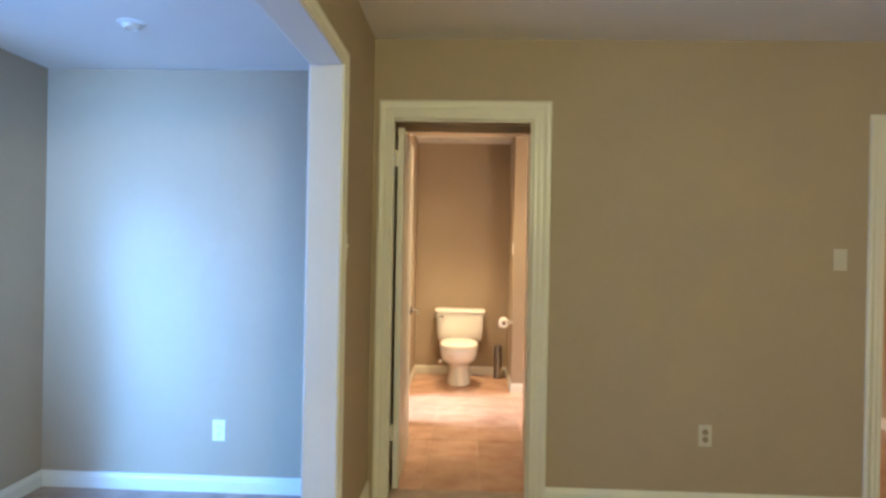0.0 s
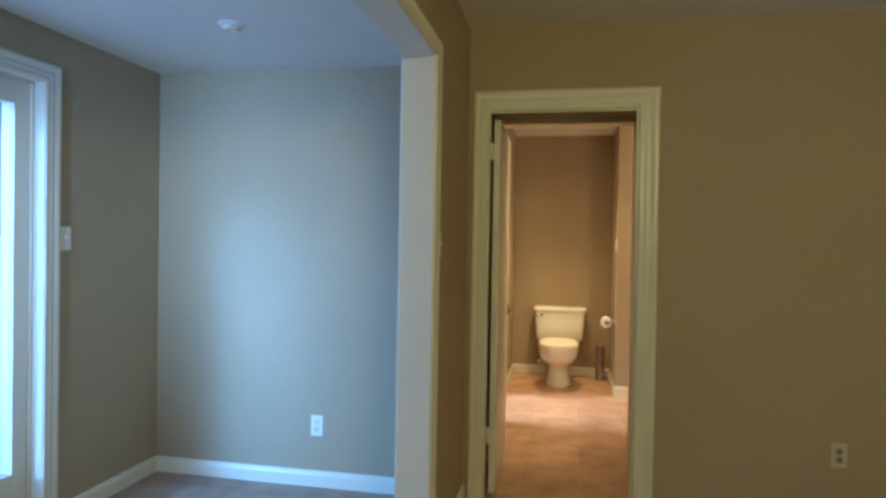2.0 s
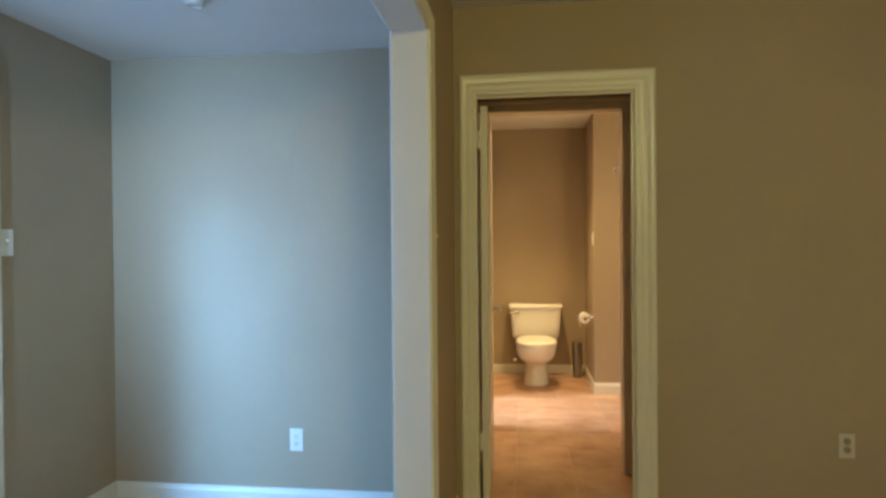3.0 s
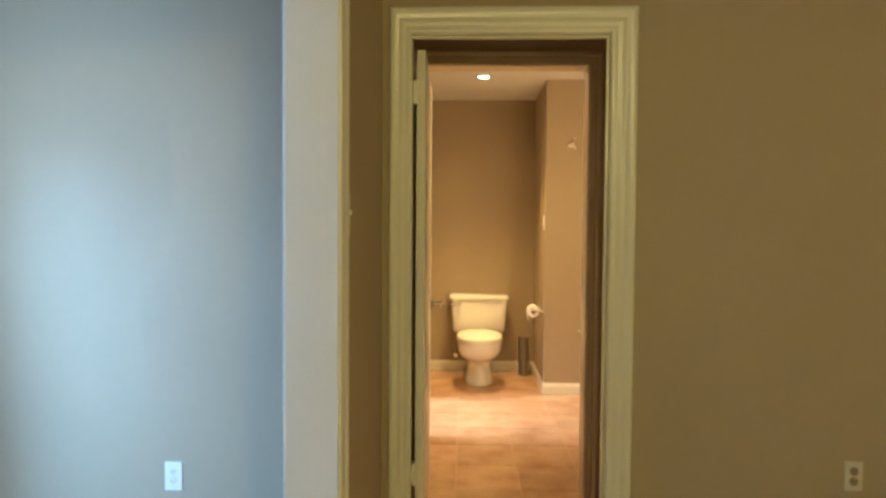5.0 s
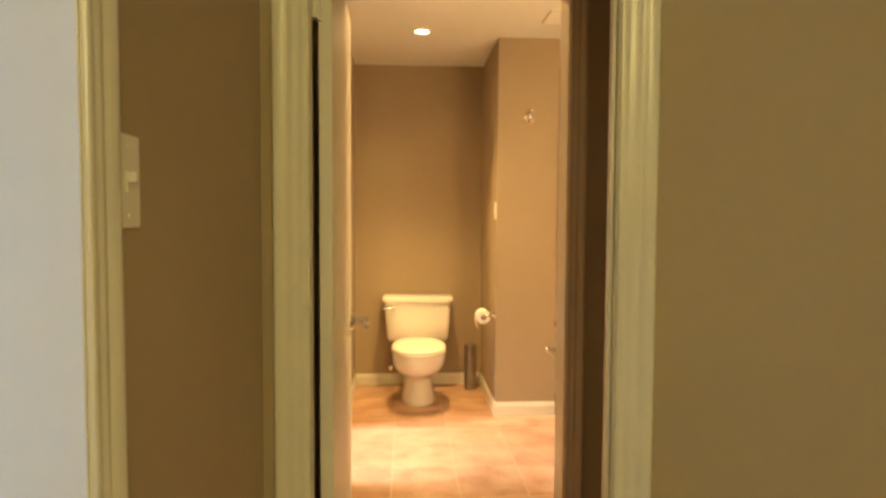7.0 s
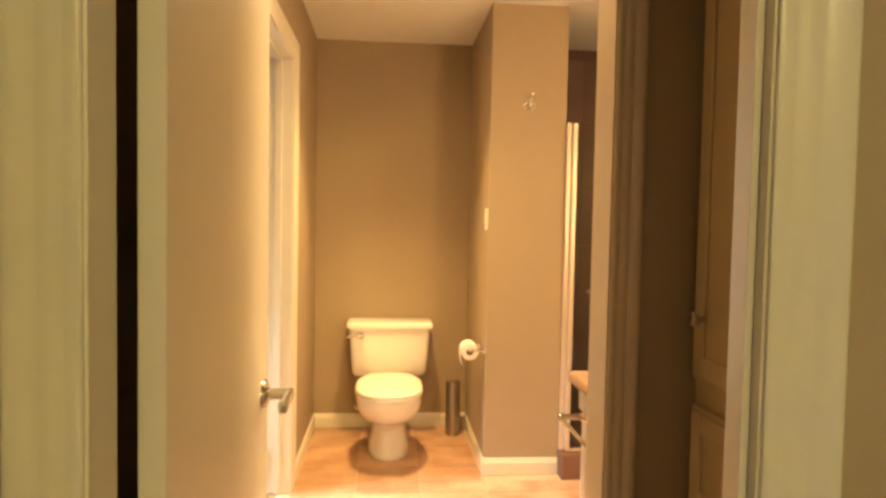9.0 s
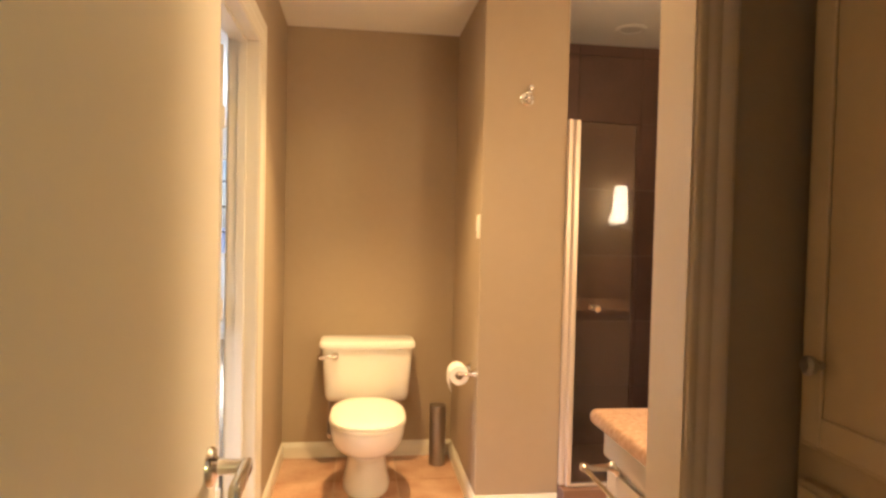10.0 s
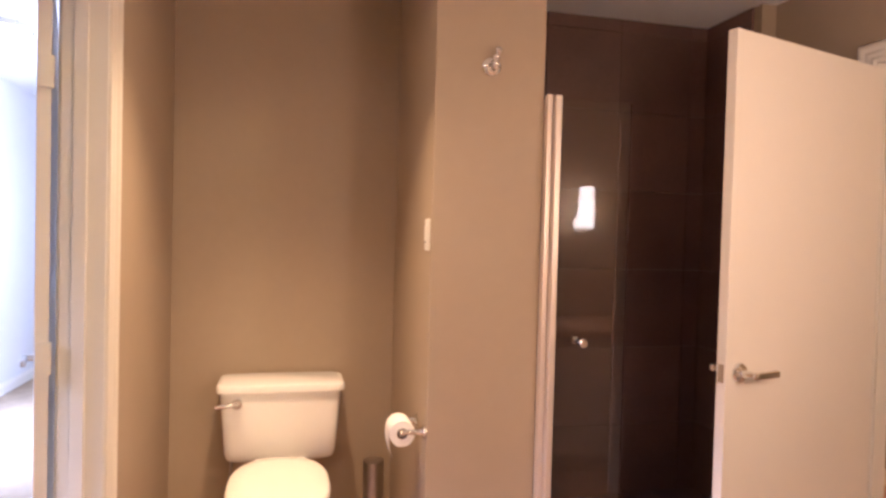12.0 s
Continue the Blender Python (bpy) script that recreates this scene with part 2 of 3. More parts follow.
R0, R1, RT = 6.46, 7.35, 2.095
OPEN = 4.026
FR0, FR1, FRT = 1.873, 4.033, 2.085

wall("wall_north", [(-2.117, D1A - 0.02, NF, NB, 0, 2.6), (D1B + 0.02, 2.572, NF, NB, 0, 2.6), (D1A - 0.02, D1B + 0.02, NF, NB, D1T + 0.02, 2.6),
                    (3.392, 4.4, NF, NB, 0, 2.6), (2.572, 3.392, NF, NB, 2.05, 2.6)], "greige painted wall with the bathroom doorway")
wall("wall_opening", [(SX0, SX1, OPEN, NF, 0, 2.6), (SX0, SX1, 0.9, OPEN, 2.14, 2.6), (SX0, SX1, -1.2, 0.9, 0, 2.6)], "greige painted wall with a wide opening to the sunroom")
wall("wall_sunroom", [(-2.117, -1.977, FR1 + 0.02, NF, 0, 2.6), (-2.117, -1.977, FR0 - 0.02, FR1 + 0.02, FRT + 0.02, 2.6), (-2.117, -1.977, -1.2, FR0 - 0.02, 0, 2.6)],
     "greige painted outer wall with a glazed door")
# the window gap in this wall is made up for the sunroom fill lamp
wall("wall_south", [(-2.117, -1.0, -1.32, -1.2, 0, 2.6), (-0.35, 4.4, -1.32, -1.2, 0, 2.6), (-1.0, -0.35, -1.32, -1.2, 0, 0.6), (-1.0, -0.35, -1.32, -1.2, 2.05, 2.6)], "greige painted wall with an added unseen sunroom window")
wall("wall_east", [(4.28, 4.4, -1.2, NF, 0, 2.6)], "greige painted plain wall")
wall("wall_inner", [(LW, FA - 0.02, F0, F1, 0, 2.6), (FB + 0.02, RX, F0, F1, 0, 2.6), (FA - 0.02, FB + 0.02, F0, F1, FT + 0.02, 2.6)], "greige painted wall with a cased opening into the bathroom")
wall("wall_west", [(LW - 0.12, LW, NB, L0 - 0.02, 0, 2.6), (LW - 0.12, LW, L1 + 0.02, BK + 0.12, 0, 2.6), (LW - 0.12, LW, L0 - 0.02, L1 + 0.02, LT + 0.02, 2.6)], "greige painted bathroom wall with a side doorway")
wall("wall_back", [(LW, RX, BK, BK + 0.12, 0, 2.6)], "greige painted wall behind the toilet")
wall("wall_partition", [(PX, PXR, PY, BK, 0, 2.6)], "greige painted partition between toilet and shower")
wall("wall_right", [(RX, RX + 0.03, NB, 5.2, 0, 2.6), (RX, RX + 0.12, 5.2, R0 - 0.02, 0, 2.6), (RX, RX + 0.12, R1 + 0.02, BK + 0.12, 0, 2.6), (RX, RX + 0.12, R0 - 0.02, R1 + 0.02, RT + 0.02, 2.6), (2.478, RX, 7.90, BK, 0, 2.6)],
     "greige painted bathroom wall with a doorway to the hall")
wall("wall_closet", [(1.42, 1.54, NB, F0, 0, 2.6)], "greige painted wall behind the linen cabinet")
wall("wall_hall", [(3.7, 3.82, NB, 9.6, 0, 2.6), (RX, 3.82, 9.6, 9.72, 0, 2.6), (RX, RX + 0.12, BK + 0.12, 9.6, 0, 2.6)], "warm tan painted hall wall")
# side room beyond the bathroom
RY = 12.3
wall("wall_side_room", [(-2.02, -1.9, NB, 6.2, 0, 2.6), (-2.02, -1.9, 7.4, RY + 0.12, 0, 2.6), (-2.02, -1.9, 6.2, 7.4, 0, 0.9), (-2.02, -1.9, 6.2, 7.4, 2.05, 2.6), (-1.9, -1.75, RY, RY + 0.12, 0, 2.6), (-1.0, LW, RY, RY + 0.12, 0, 2.6), (-1.75, -1.0, RY, RY + 0.12, 0, 0.97),
                        (-1.75, -1.0, RY, RY + 0.12, 2.17, 2.6), (LW - 0.12, LW, BK + 0.12, 9.2, 0, 2.6), (LW - 0.12, LW, 10.4, RY, 0, 2.6),
                        (LW - 0.12, LW, 9.2, 10.4, 0, 0.9), (LW - 0.12, LW, 9.2, 10.4, 2.05, 2.6)], "pale painted wall of the side room", PAINT_PALE)


def slab(name, boxes, mat, label, cat):
    bm = bmesh.new()
    for b in boxes:
        box(*b, bm=bm)
    return tagged(part(name, bm, mat), label, cat, kind="structure")


slab("ceiling", [(SX1, 4.28, -1.2, NF, H, H + 0.1)], CEIL, "off-white textured bedroom ceiling", "ceiling")
slab("ceiling", [(-1.977, SX0, -1.2, NF, HS, HS + 0.1)], CEIL, "white sunroom ceiling", "ceiling")
slab("ceiling", [(LW, RX, NB, F0, HB, HB + 0.1), (LW, RX, F1, BK, HB, HB + 0.1)], CEIL, "off-white bathroom ceiling", "ceiling")
slab("ceiling", [(RX + 0.12, 3.7, NB, 9.6, H, H + 0.1)], CEIL, "off-white hall ceiling", "ceiling")
slab("ceiling", [(-1.9, LW - 0.12, NB, RY, H, H + 0.1)], CEIL, "white ceiling of the side room", "ceiling")
# unseen slab above the ceilings, keeps sky light from leaking in
slab("roof", [(-2.2, 4.5, -1.4, RY + 0.2, 2.62, 2.75)], CEIL, "unseen flat roof that shuts the sky out of the rooms", "roof")
slab("floor_carpet", [(-2.117, 4.4, -1.32, 5.0, -0.1, 0.0)], CARPET, "beige-brown short-pile carpet floor", "floor")
slab("floor_side_room", [(-1.9, LW - 0.06, 5.0, RY, -0.1, 0.0)], CARPET_TAN, "beige carpet floor of the side room", "floor")
floor = slab("floor_bathroom", [(LW - 0.06, RX + 0.06, 5.0, BK, -0.1, -0.0022)], GROUT, "terracotta stone-look tiled bathroom floor", "floor")
slab("floor_hall", [(RX + 0.06, 3.7, 5.0, 9.6, -0.1, 0.0)], TILE, "warm brown hall floor", "floor")
slab("ground", [(-300, -2.117, -300, 300, -0.25, -0.12), (-2.117, 300, RY + 0.12, 300, -0.25, -0.12), (-2.117, 300, -300, -1.32, -0.25, -0.12), (4.4, 300, -1.32, RY + 0.12, -0.25, -0.12),
                (LW, 4.4, 9.72, RY + 0.12, -0.25, -0.12), (LW, RX, BK + 0.12, 9.72, -0.25, -0.12)], CONCRETE, "pale concrete patio and ground outside", "ground")

# ---------------------------------------------------------------- baseboards
for run in ((-1.977, NF, SX0, NF, 0, -1), (D1B + 0.1, NF, 2.498, NF, 0, -1), (-1.977, FR1 + 0.1, -1.977, NF, 1, 0), (SX1, OPEN + 0.075, SX1, NF, 1, 0), (SX0, OPEN + 0.075, SX0, NF, -1, 0),
            (LW, NB, LW, F0, 1, 0), (LW, F1, LW, L0 - 0.075, 1, 0), (LW, L1 + 0.075, LW, BK, 1, 0), (LW, BK, PX, BK, 0, -1), (PX, PY - 0.011, PX, BK, -1, 0),
            (PX - 0.011, PY, PXR - 0.002, PY, 0, -1), (RX, R1 + 0.075, RX, 7.90, -1, 0), (-1.9, NB, -1.9, RY, 1, 0), (-1.9, RY, LW - 0.12, RY, 0, -1), (3.7, NB, 3.7, 9.6, -1, 0),
            (RX, 6.26, RX, R0 - 0.075, -1, 0), (SX1, -1.2, SX1, 0.9, 1, 0), (SX1, -1.2, 4.28, -1.2, 0, 1), (4.28, -1.2, 4.28, NF, -1, 0)):
    baseboard(*run)


# ---------------------------------------------------------------- doors
def lever_set(parent, x, z, out, to):
    """Rosette and lever on a leaf: x along the leaf, out the side of it (+1 or -1), to the way that the lever points."""
    y = 0.0 if out < 0 else 0.035
    s = out
    bm = lathe([(0, 0.034), (0.005 * s, 0.034), (0.011 * s, 0.030), (0.014 * s, 0.020), (0.017 * s, 0.0135), (0.062 * s, 0.0125)], (x, y, z), "y", 32)
    part("rosette", bm, CHROME, parent, "round chrome rosette and neck", 35)
    bm = box(min(x - 0.013 * to, x + 0.115 * to), max(x - 0.013 * to, x + 0.115 * to), min(y + 0.052 * s, y + 0.071 * s), max(y + 0.052 * s, y + 0.071 * s), z - 0.012, z + 0.012, 0.005, seg=3)
    part("lever", bm, CHROME, parent, "chrome lever handle", 40)


def leaf_door(name, width, height, at, turn, label, to=-1, gap=0.012, hinges=(0.2, 1.0, 1.8), lever_z=0.95, plate=(-0.018, 0.0, 0.0, 0.03)):
    """A flush leaf: x runs from the hinge, y is its thickness of 35 mm."""
    d = thing(name, at, turn, label, "door", kind="structure")
    leaf = part("leaf", box(0, width, 0, 0.035, gap, height, 0.002), DOOR, d, "smooth cream painted flush leaf")
    for side in (1, -1):
        lever_set(leaf, width - 0.065, lever_z, side, to)
    part("latch_plate", box(width - 0.001, width + 0.0015, 0.006, 0.029, lever_z - 0.03, lever_z + 0.03), SATIN, leaf)
    for z in hinges:
        bm = lathe([(0, 0.006), (0.09, 0.006)], (-0.006, plate[2] - 0.002, z - 0.045), "z", 12)
        box(*plate, z - 0.044, z + 0.044, bm=bm)
        part("hinge", bm, TRIM, leaf, "painted butt hinge")
    return d


def jambs(parent, a, b, top, d0, d1, axis, stop, paint=None):
    """Lining boards of an opening: two sides, a head and a stop bead."""
    def bx(u0, u1, v0, v1, z0, z1, bm=None, bevel=0.001):
        return box(u0, u1, v0, v1, z0, z1, bevel, bm) if axis == "x" else box(v0, v1, u0, u1, z0, z1, bevel, bm)
    part("jamb", bx(a - 0.018, a, d0, d1, 0.001, top), paint or TRIM, parent)
    part("jamb", bx(b, b + 0.018, d0, d1, 0.001, top), paint or TRIM, parent)
    part("jamb_head", bx(a - 0.018, b + 0.018, d0, d1, top, top + 0.018), paint or TRIM, parent)
    if stop:
        if axis == "y":
            part("door_stop", bx(a, a + 0.011, *stop, 0.002, top - 0.011), paint or TRIM, parent)
        part("door_stop", bx(b - 0.011, b, *stop, 0.002, top - 0.011), paint or TRIM, parent)
        part("door_stop", bx(a, b, *stop, top - 0.011, top), paint or TRIM, parent)


def on_y(y, s):
    return lambda u, v, z: (u, y + s * (v - 0.001), z + 0.001)


def on_x(x, s):
    return lambda u, v, z: (x + s * (v - 0.001), u, z + 0.001)


fr = thing("door_frame", label="cream painted moulded door frame of the bathroom door", category="door frame", kind="structure")
jambs(fr, D1A, D1B, D1T, NF, NB, "x", (NB - 0.055, NB - 0.04))
part("casing", casing(D1A - 0.004, D1B + 0.004, D1T + 0.004, on_y(NF, -1), 0.096, 0.8, first=0.080), TRIM, fr, smooth=62)
part("casing", casing(D1A - 0.022, D1B + 0.004, D1T + 0.004, on_y(NB, 1), 0.055), TRIM, fr, smooth=62)
part("strike_plate", box(D1B - 0.0015, D1B + 0.0005, 4.900, 4.924, 0.91, 0.97), STEEL, fr)
leaf_door("door_1", 0.735, 2.045, (0.016, NB + 0.032, 0), 91.0, "cream painted flush bathroom door standing wide open", to=-1, hinges=(0.335, 1.87), plate=(-0.030, 0.002, 0.034, 0.0465))

fr = thing("door_frame", label="painted moulded frame of the inner cased opening", category="door frame", kind="structure")
jambs(fr, FA, FB, FT, F0, F1, "x", None, INNER)
part("casing", casing(FA - 0.004, FB + 0.004, FT + 0.004, on_y(F0, -1), 0.062), INNER, fr, smooth=62)
part("casing", casing(FA - 0.004, FB + 0.004, FT + 0.004, on_y(F1, 1), 0.062), INNER, fr, smooth=62)

fr = thing("door_frame", label="cream painted moulded frame of the side doorway", category="door frame", kind="structure")
jambs(fr, L0, L1, LT, LW - 0.12, LW, "y", (LW - 0.085, LW - 0.05))
part("casing", casing(L0 - 0.004, L1 + 0.004, LT + 0.004, on_x(LW, 1), 0.085), TRIM, fr, smooth=62)
part("casing", casing(L0 - 0.004, L1 + 0.004, LT + 0.004, on_x(LW - 0.12, -1), 0.062), TRIM, fr, smooth=62)
leaf_door("door_2", 0.81, 2.10, (LW - 0.142, L1 - 0.006, 0), 107, "cream painted flush door standing open into the side room", to=-1, lever_z=0.87)

fr = thing("door_frame", label="white painted moulded frame of the hall doorway", category="door frame", kind="structure")
jambs(fr, R0, R1, RT, RX, RX + 0.12, "y", (RX + 0.05, RX + 0.085))
part("casing", casing(R0 - 0.004, R1 + 0.004, RT + 0.004, on_x(RX, -1)), TRIM, fr, smooth=62)
part("casing", casing(R0 - 0.004, R1 + 0.004, RT + 0.004, on_x(RX + 0.12, 1)), TRIM, fr, smooth=62)
leaf_door("door_3", 0.872, 2.06, (RX - 0.02, R1 - 0.01, 0), 180 + 15.9, "white painted flush hall door standing half open", to=-1)

fr = thing("door_frame", label="cream painted moulded frame of the doorway to the hall", category="door frame", kind="structure")
jambs(fr, 2.590, 3.374, 2.03, NF, NB, "x", None)
part("casing", casing(2.586, 3.378, 2.034, on_y(NF, -1), 0.086), TRIM, fr, smooth=62)

# wide opening to the sunroom
fr = thing("opening_frame", label="white painted trim lining the wide opening", category="opening frame", kind="structure")
part("jamb", box(SX0 - 0.001, SX1 + 0.001, OPEN - 0.018, OPEN, 0.001, 2.14, 0.002), REVEAL, fr)
part("jamb", box(SX0 - 0.001, SX1 + 0.001, 0.9, 0.918, 0.001, 2.14, 0.002), REVEAL, fr)
part("jamb_head", box(SX0 - 0.001, SX1 + 0.001, 0.918, OPEN - 0.018, 2.122, 2.14, 0.002), REVEAL, fr)
part("casing", casing(0.914, OPEN - 0.014, 2.126, on_x(SX1, 1), 0.056), TRIM, fr, smooth=62)
part("casing", casing(0.914, OPEN - 0.014, 2.126, on_x(SX0, -1), 0.07), TRIM, fr, smooth=62)


# glazed door pair
fd = thing("door_frame", label="white painted frame of the glazed patio door", category="door frame", kind="structure")
jambs(fd, FR0, FR1, FRT, -2.117, -1.977, "y", (-2.047, -2.032))
part("casing", casing(FR0 - 0.004, FR1 + 0.004, FRT + 0.004, on_x(-1.977, 1), 0.078), TRIM, fd, smooth=62)
part("threshold", box(-2.137, -1.967, FR0, FR1, 0.001, 0.02, 0.004), SATIN, fd)
mid = (FR0 + FR1) / 2
for a, b in ((FR0 + 0.004, mid - 0.003), (mid + 0.003, FR1 - 0.004)):
    d = thing("patio_door", label="white framed patio door with one tall glass pane", category="door", group="patio doors", kind="structure")
    st = 0.085
    part("stile", box(-2.122, -2.049, a, a + st, 0.022, FRT - 0.004, 0.002), DOOR, d)
    part("stile", box(-2.122, -2.049, b - st, b, 0.022, FRT - 0.004, 0.002), DOOR, d)
    part("top_rail", box(-2.122, -2.049, a + st, b - st, FRT - 0.115, FRT - 0.004, 0.002), DOOR, d)
    part("bottom_rail", box(-2.122, -2.049, a + st, b - st, 0.022, 0.30, 0.002), DOOR, d)
    pane = part("pane", box(-2.074, -2.068, a + st, b - st, 0.30, FRT - 0.115), GLASS, d)
    pane.visible_shadow = False

# side room windows
def window(name, axis, at, a, b, z0, z1, rails, label):
    w = thing(name, label=label, category="window", kind="structure")
    def bx(u0, u1, v0, v1, z0, z1):
        return box(u0, u1, v0, v1, z0, z1, 0.002) if axis == "y" else box(v0, v1, u0, u1, z0, z1, 0.002)
    for u0, u1 in ((a, a + 0.05), (b - 0.05, b)):
        part("window_frame", bx(u0, u1, at + 0.03, at + 0.09, z0, z1), TRIM, w)
    for q0, q1 in ((z0, z0 + 0.05), (z1 - 0.05, z1)):
        part("window_frame", bx(a + 0.05, b - 0.05, at + 0.03, at + 0.09, q0, q1), TRIM, w)
    for i in range(1, rails):
        z = z0 + (z1 - z0) * i / rails
        part("glazing_bar", bx(a + 0.05, b - 0.05, at + 0.045, at + 0.075, z - 0.011, z + 0.011), DARK, w)
    pane = part("pane", bx(a + 0.05, b - 0.05, at + 0.058, at + 0.062, z0 + 0.05, z1 - 0.05), GLASS, w)
    pane.visible_shadow = False
    return w


# unseen window, added only to carry the sunroom fill
window("added_window", "y", -1.32, -1.0, -0.35, 0.6, 2.05, 1, "unseen white framed window added at the sunroom end for fill light")
window("window_1", "y", RY, -1.75, -1.0, 0.97, 2.17, 4, "side room window with dark horizontal glazing bars")
# both unseen, put where the daylight patches on the floors call for them
window("window_2", "x", LW - 0.12, 9.2, 10.4, 0.9, 2.05, 2, "plain white framed unseen window of the side room")
window("window_3", "x", -2.02, 6.2, 7.4, 0.9, 2.05, 2, "plain white framed unseen window of the side room")


# ---------------------------------------------------------------- switches and sockets
def plate(name, at, turn, label, category, kinds, group="", face=None, cover=None):
    """A wall plate facing -y before the turn; kinds lists what sits in it."""
    p = thing(name, at, turn, label, category, group)
    w = 0.07 + 0.046 * (len(kinds) - 1)
    part("cover_plate", box(-w / 2, w / 2, -0.006, 0.001, -0.0575, 0.0575, 0.003), cover or PLATE, p)
    for i, k in enumerate(kinds):
        x = (i - (len(kinds) - 1) / 2) * 0.046
        if k == "toggle":
            part("switch_slot", box(x - 0.006, x + 0.006, -0.0075, -0.005, -0.013, 0.013), cover or PLATE, p)
            part("toggle", box(x - 0.004, x + 0.004, -0.017, -0.006, -0.001, 0.011, 0.001), cover or PLATE, p)
        if k == "rocker":
            part("rocker", box(x - 0.0205, x + 0.0205, -0.0105, -0.005, -0.033, 0.033, 0.0015), cover or PLATE, p)
            part("indicator", box(x - 0.009, x + 0.009, -0.0115, -0.0100, -0.030, -0.024), DARK, p)
        if k == "socket":
            for z in (-0.0195, 0.0195):
                s = part("receptacle", lathe([(0, 0.0165), (-0.003, 0.0165), (-0.0035, 0.0155)], (x, -0.006, z), "y", 20), face or cover or PLATE, p, smooth=30)
                for u in (-0.0065, 0.0065):
                    part("slot", box(x + u - 0.0012, x + u + 0.0012, -0.0102, -0.0092, z - 0.002, z + 0.007), DARK, s)
                part("slot", lathe([(0, 0.0024), (-0.0008, 0.0024)], (x, -0.0094, z - 0.008), "y", 10), DARK, s)
    for z in ((-0.042, 0.042) if kinds[0] != "socket" else (0.0,)):
        for i in range(len(kinds)):
            x = (i - (len(kinds) - 1) / 2) * 0.046
            part("screw", lathe([(0, 0.003), (-0.0012, 0.0026)], (x, -0.006, z), "y", 10), cover or PLATE, p)
    return p


plate("wall_outlet", (-0.971, NF, 0.342), 0, "white double socket low on the sunroom wall", "outlet", ["socket"], "wall outlets")
plate("wall_outlet", (1.672, NF, 0.395), 0, "off-white double socket low on the bedroom wall", "outlet", ["socket"], "wall outlets", ALMOND, TANPLATE)
plate("light_switch", (2.359, NF, 1.351), 0, "off-white toggle light switch beside the hall doorway", "light switch", ["toggle"], "light switches", None, TANPLATE)
plate("light_switch", (SX1, 4.112, 1.371), 90, "off-white switch and dimmer beside the wide opening", "light switch", ["toggle"], "light switches")
plate("light_switch", (-1.977, 4.156, 1.367), 90, "white light switch beside the patio door", "light switch", ["toggle"], "light switches")
plate("light_switch", (LW, 6.20, 1.375), 90, "white three-gang rocker switch in the bathroom", "light switch", ["rocker"] * 3, "light switches").scale = (1.1, 1, 1.28)
plate("light_switch", (PX, 7.545, 1.375), -90, "white rocker switch on the partition", "light switch", ["rocker"], "light switches")


# ---------------------------------------------------------------- lamps in the ceilings
def downlight(at, radius, lit, label):
    d = thing("recessed_downlight", at, 0, label, "ceiling light")
    part("trim_ring", lathe([(0.0, radius), (-0.004, radius), (-0.008, radius * 0.92), (-0.009, radius * 0.74), (-0.003, radius * 0.70), (0.0, radius * 0.70)], seg=40), CEIL if not lit else PLATE, d, smooth=40)
    part("lens", lathe([(-0.0005, radius * 0.68), (-0.0035, radius * 0.66), (-0.0055, radius * 0.4), (-0.006, 0.002)], seg=32), LIT if lit else OFFLAMP, d, smooth=50)
    return d


downlight((0.314, 7.372, HB), 0.062, True, "small round lit downlight over the toilet")
downlight((0.36, 6.30, HB), 0.062, True, "small round lit downlight over the bathroom floor")
downlight((1.74, 7.97, HB), 0.085, False, "round unlit shower ceiling light")
sm = thing("ceiling_spotlight", (-1.104, 4.133, HS), 0, "small round white ceiling fitting in the sunroom", "ceiling light")
part("base_ring", lathe([(0, 0.060), (-0.004, 0.060), (-0.008, 0.054), (-0.009, 0.036)], seg=36), CEIL, sm, smooth=40)
part("eyeball", lathe([(-0.008, 0.042), (-0.016, 0.040), (-0.024, 0.034), (-0.027, 0.027), (-0.022, 0.024)], seg=32), TRIM, sm, smooth=50)
cl = thing("ceiling_lamp", (-1.29, 9.42, H), 0, "lit round glass ceiling lamp with a metal rim", "ceiling lamp")
part("rim", lathe([(0, 0.15), (-0.03, 0.155), (-0.035, 0.15), (-0.035, 0.12)], seg=36), SATIN, cl, smooth=40)
part("shade", lathe([(-0.03, 0.138), (-0.06, 0.125), (-0.085, 0.09), (-0.10, 0.045), (-0.104, 0.004)], seg=36), LITCOOL, cl, smooth=50)
# unseen fitting, added as the source of the warm bedroom light
cl = thing("ceiling_lamp", (1.3, 0.6, H), 0, "unseen round glass ceiling lamp added for the warm bedroom light", "ceiling lamp")
part("rim", lathe([(0, 0.15), (-0.03, 0.155), (-0.035, 0.15), (-0.035, 0.12)], seg=36), SATIN, cl, smooth=40)
shade = part("shade", lathe([(-0.03, 0.138), (-0.09, 0.135), (-0.16, 0.13), (-0.24, 0.10), (-0.27, 0.05), (-0.275, 0.004)], seg=36), LITCOOL, cl, smooth=50)
shade.visible_shadow = False
fan = thing("ceiling_vent", (1.15, 7.03, HB), 0, "white square exhaust vent grille in the bathroom ceiling", "ceiling vent")
# black sheet colours in the shaded hollow behind the slats
part("duct_shade", box(-0.105, 0.105, -0.105, 0.105, -0.004, 0.0), DARK, fan)
for a in ((-0.12, 0.12, -0.12, -0.10), (-0.12, 0.12, 0.10, 0.12), (-0.12, -0.10, -0.10, 0.10), (0.10, 0.12, -0.10, 0.10)):
    part("frame", box(*a, -0.012, 0.0, 0.002), PLATE, fan)
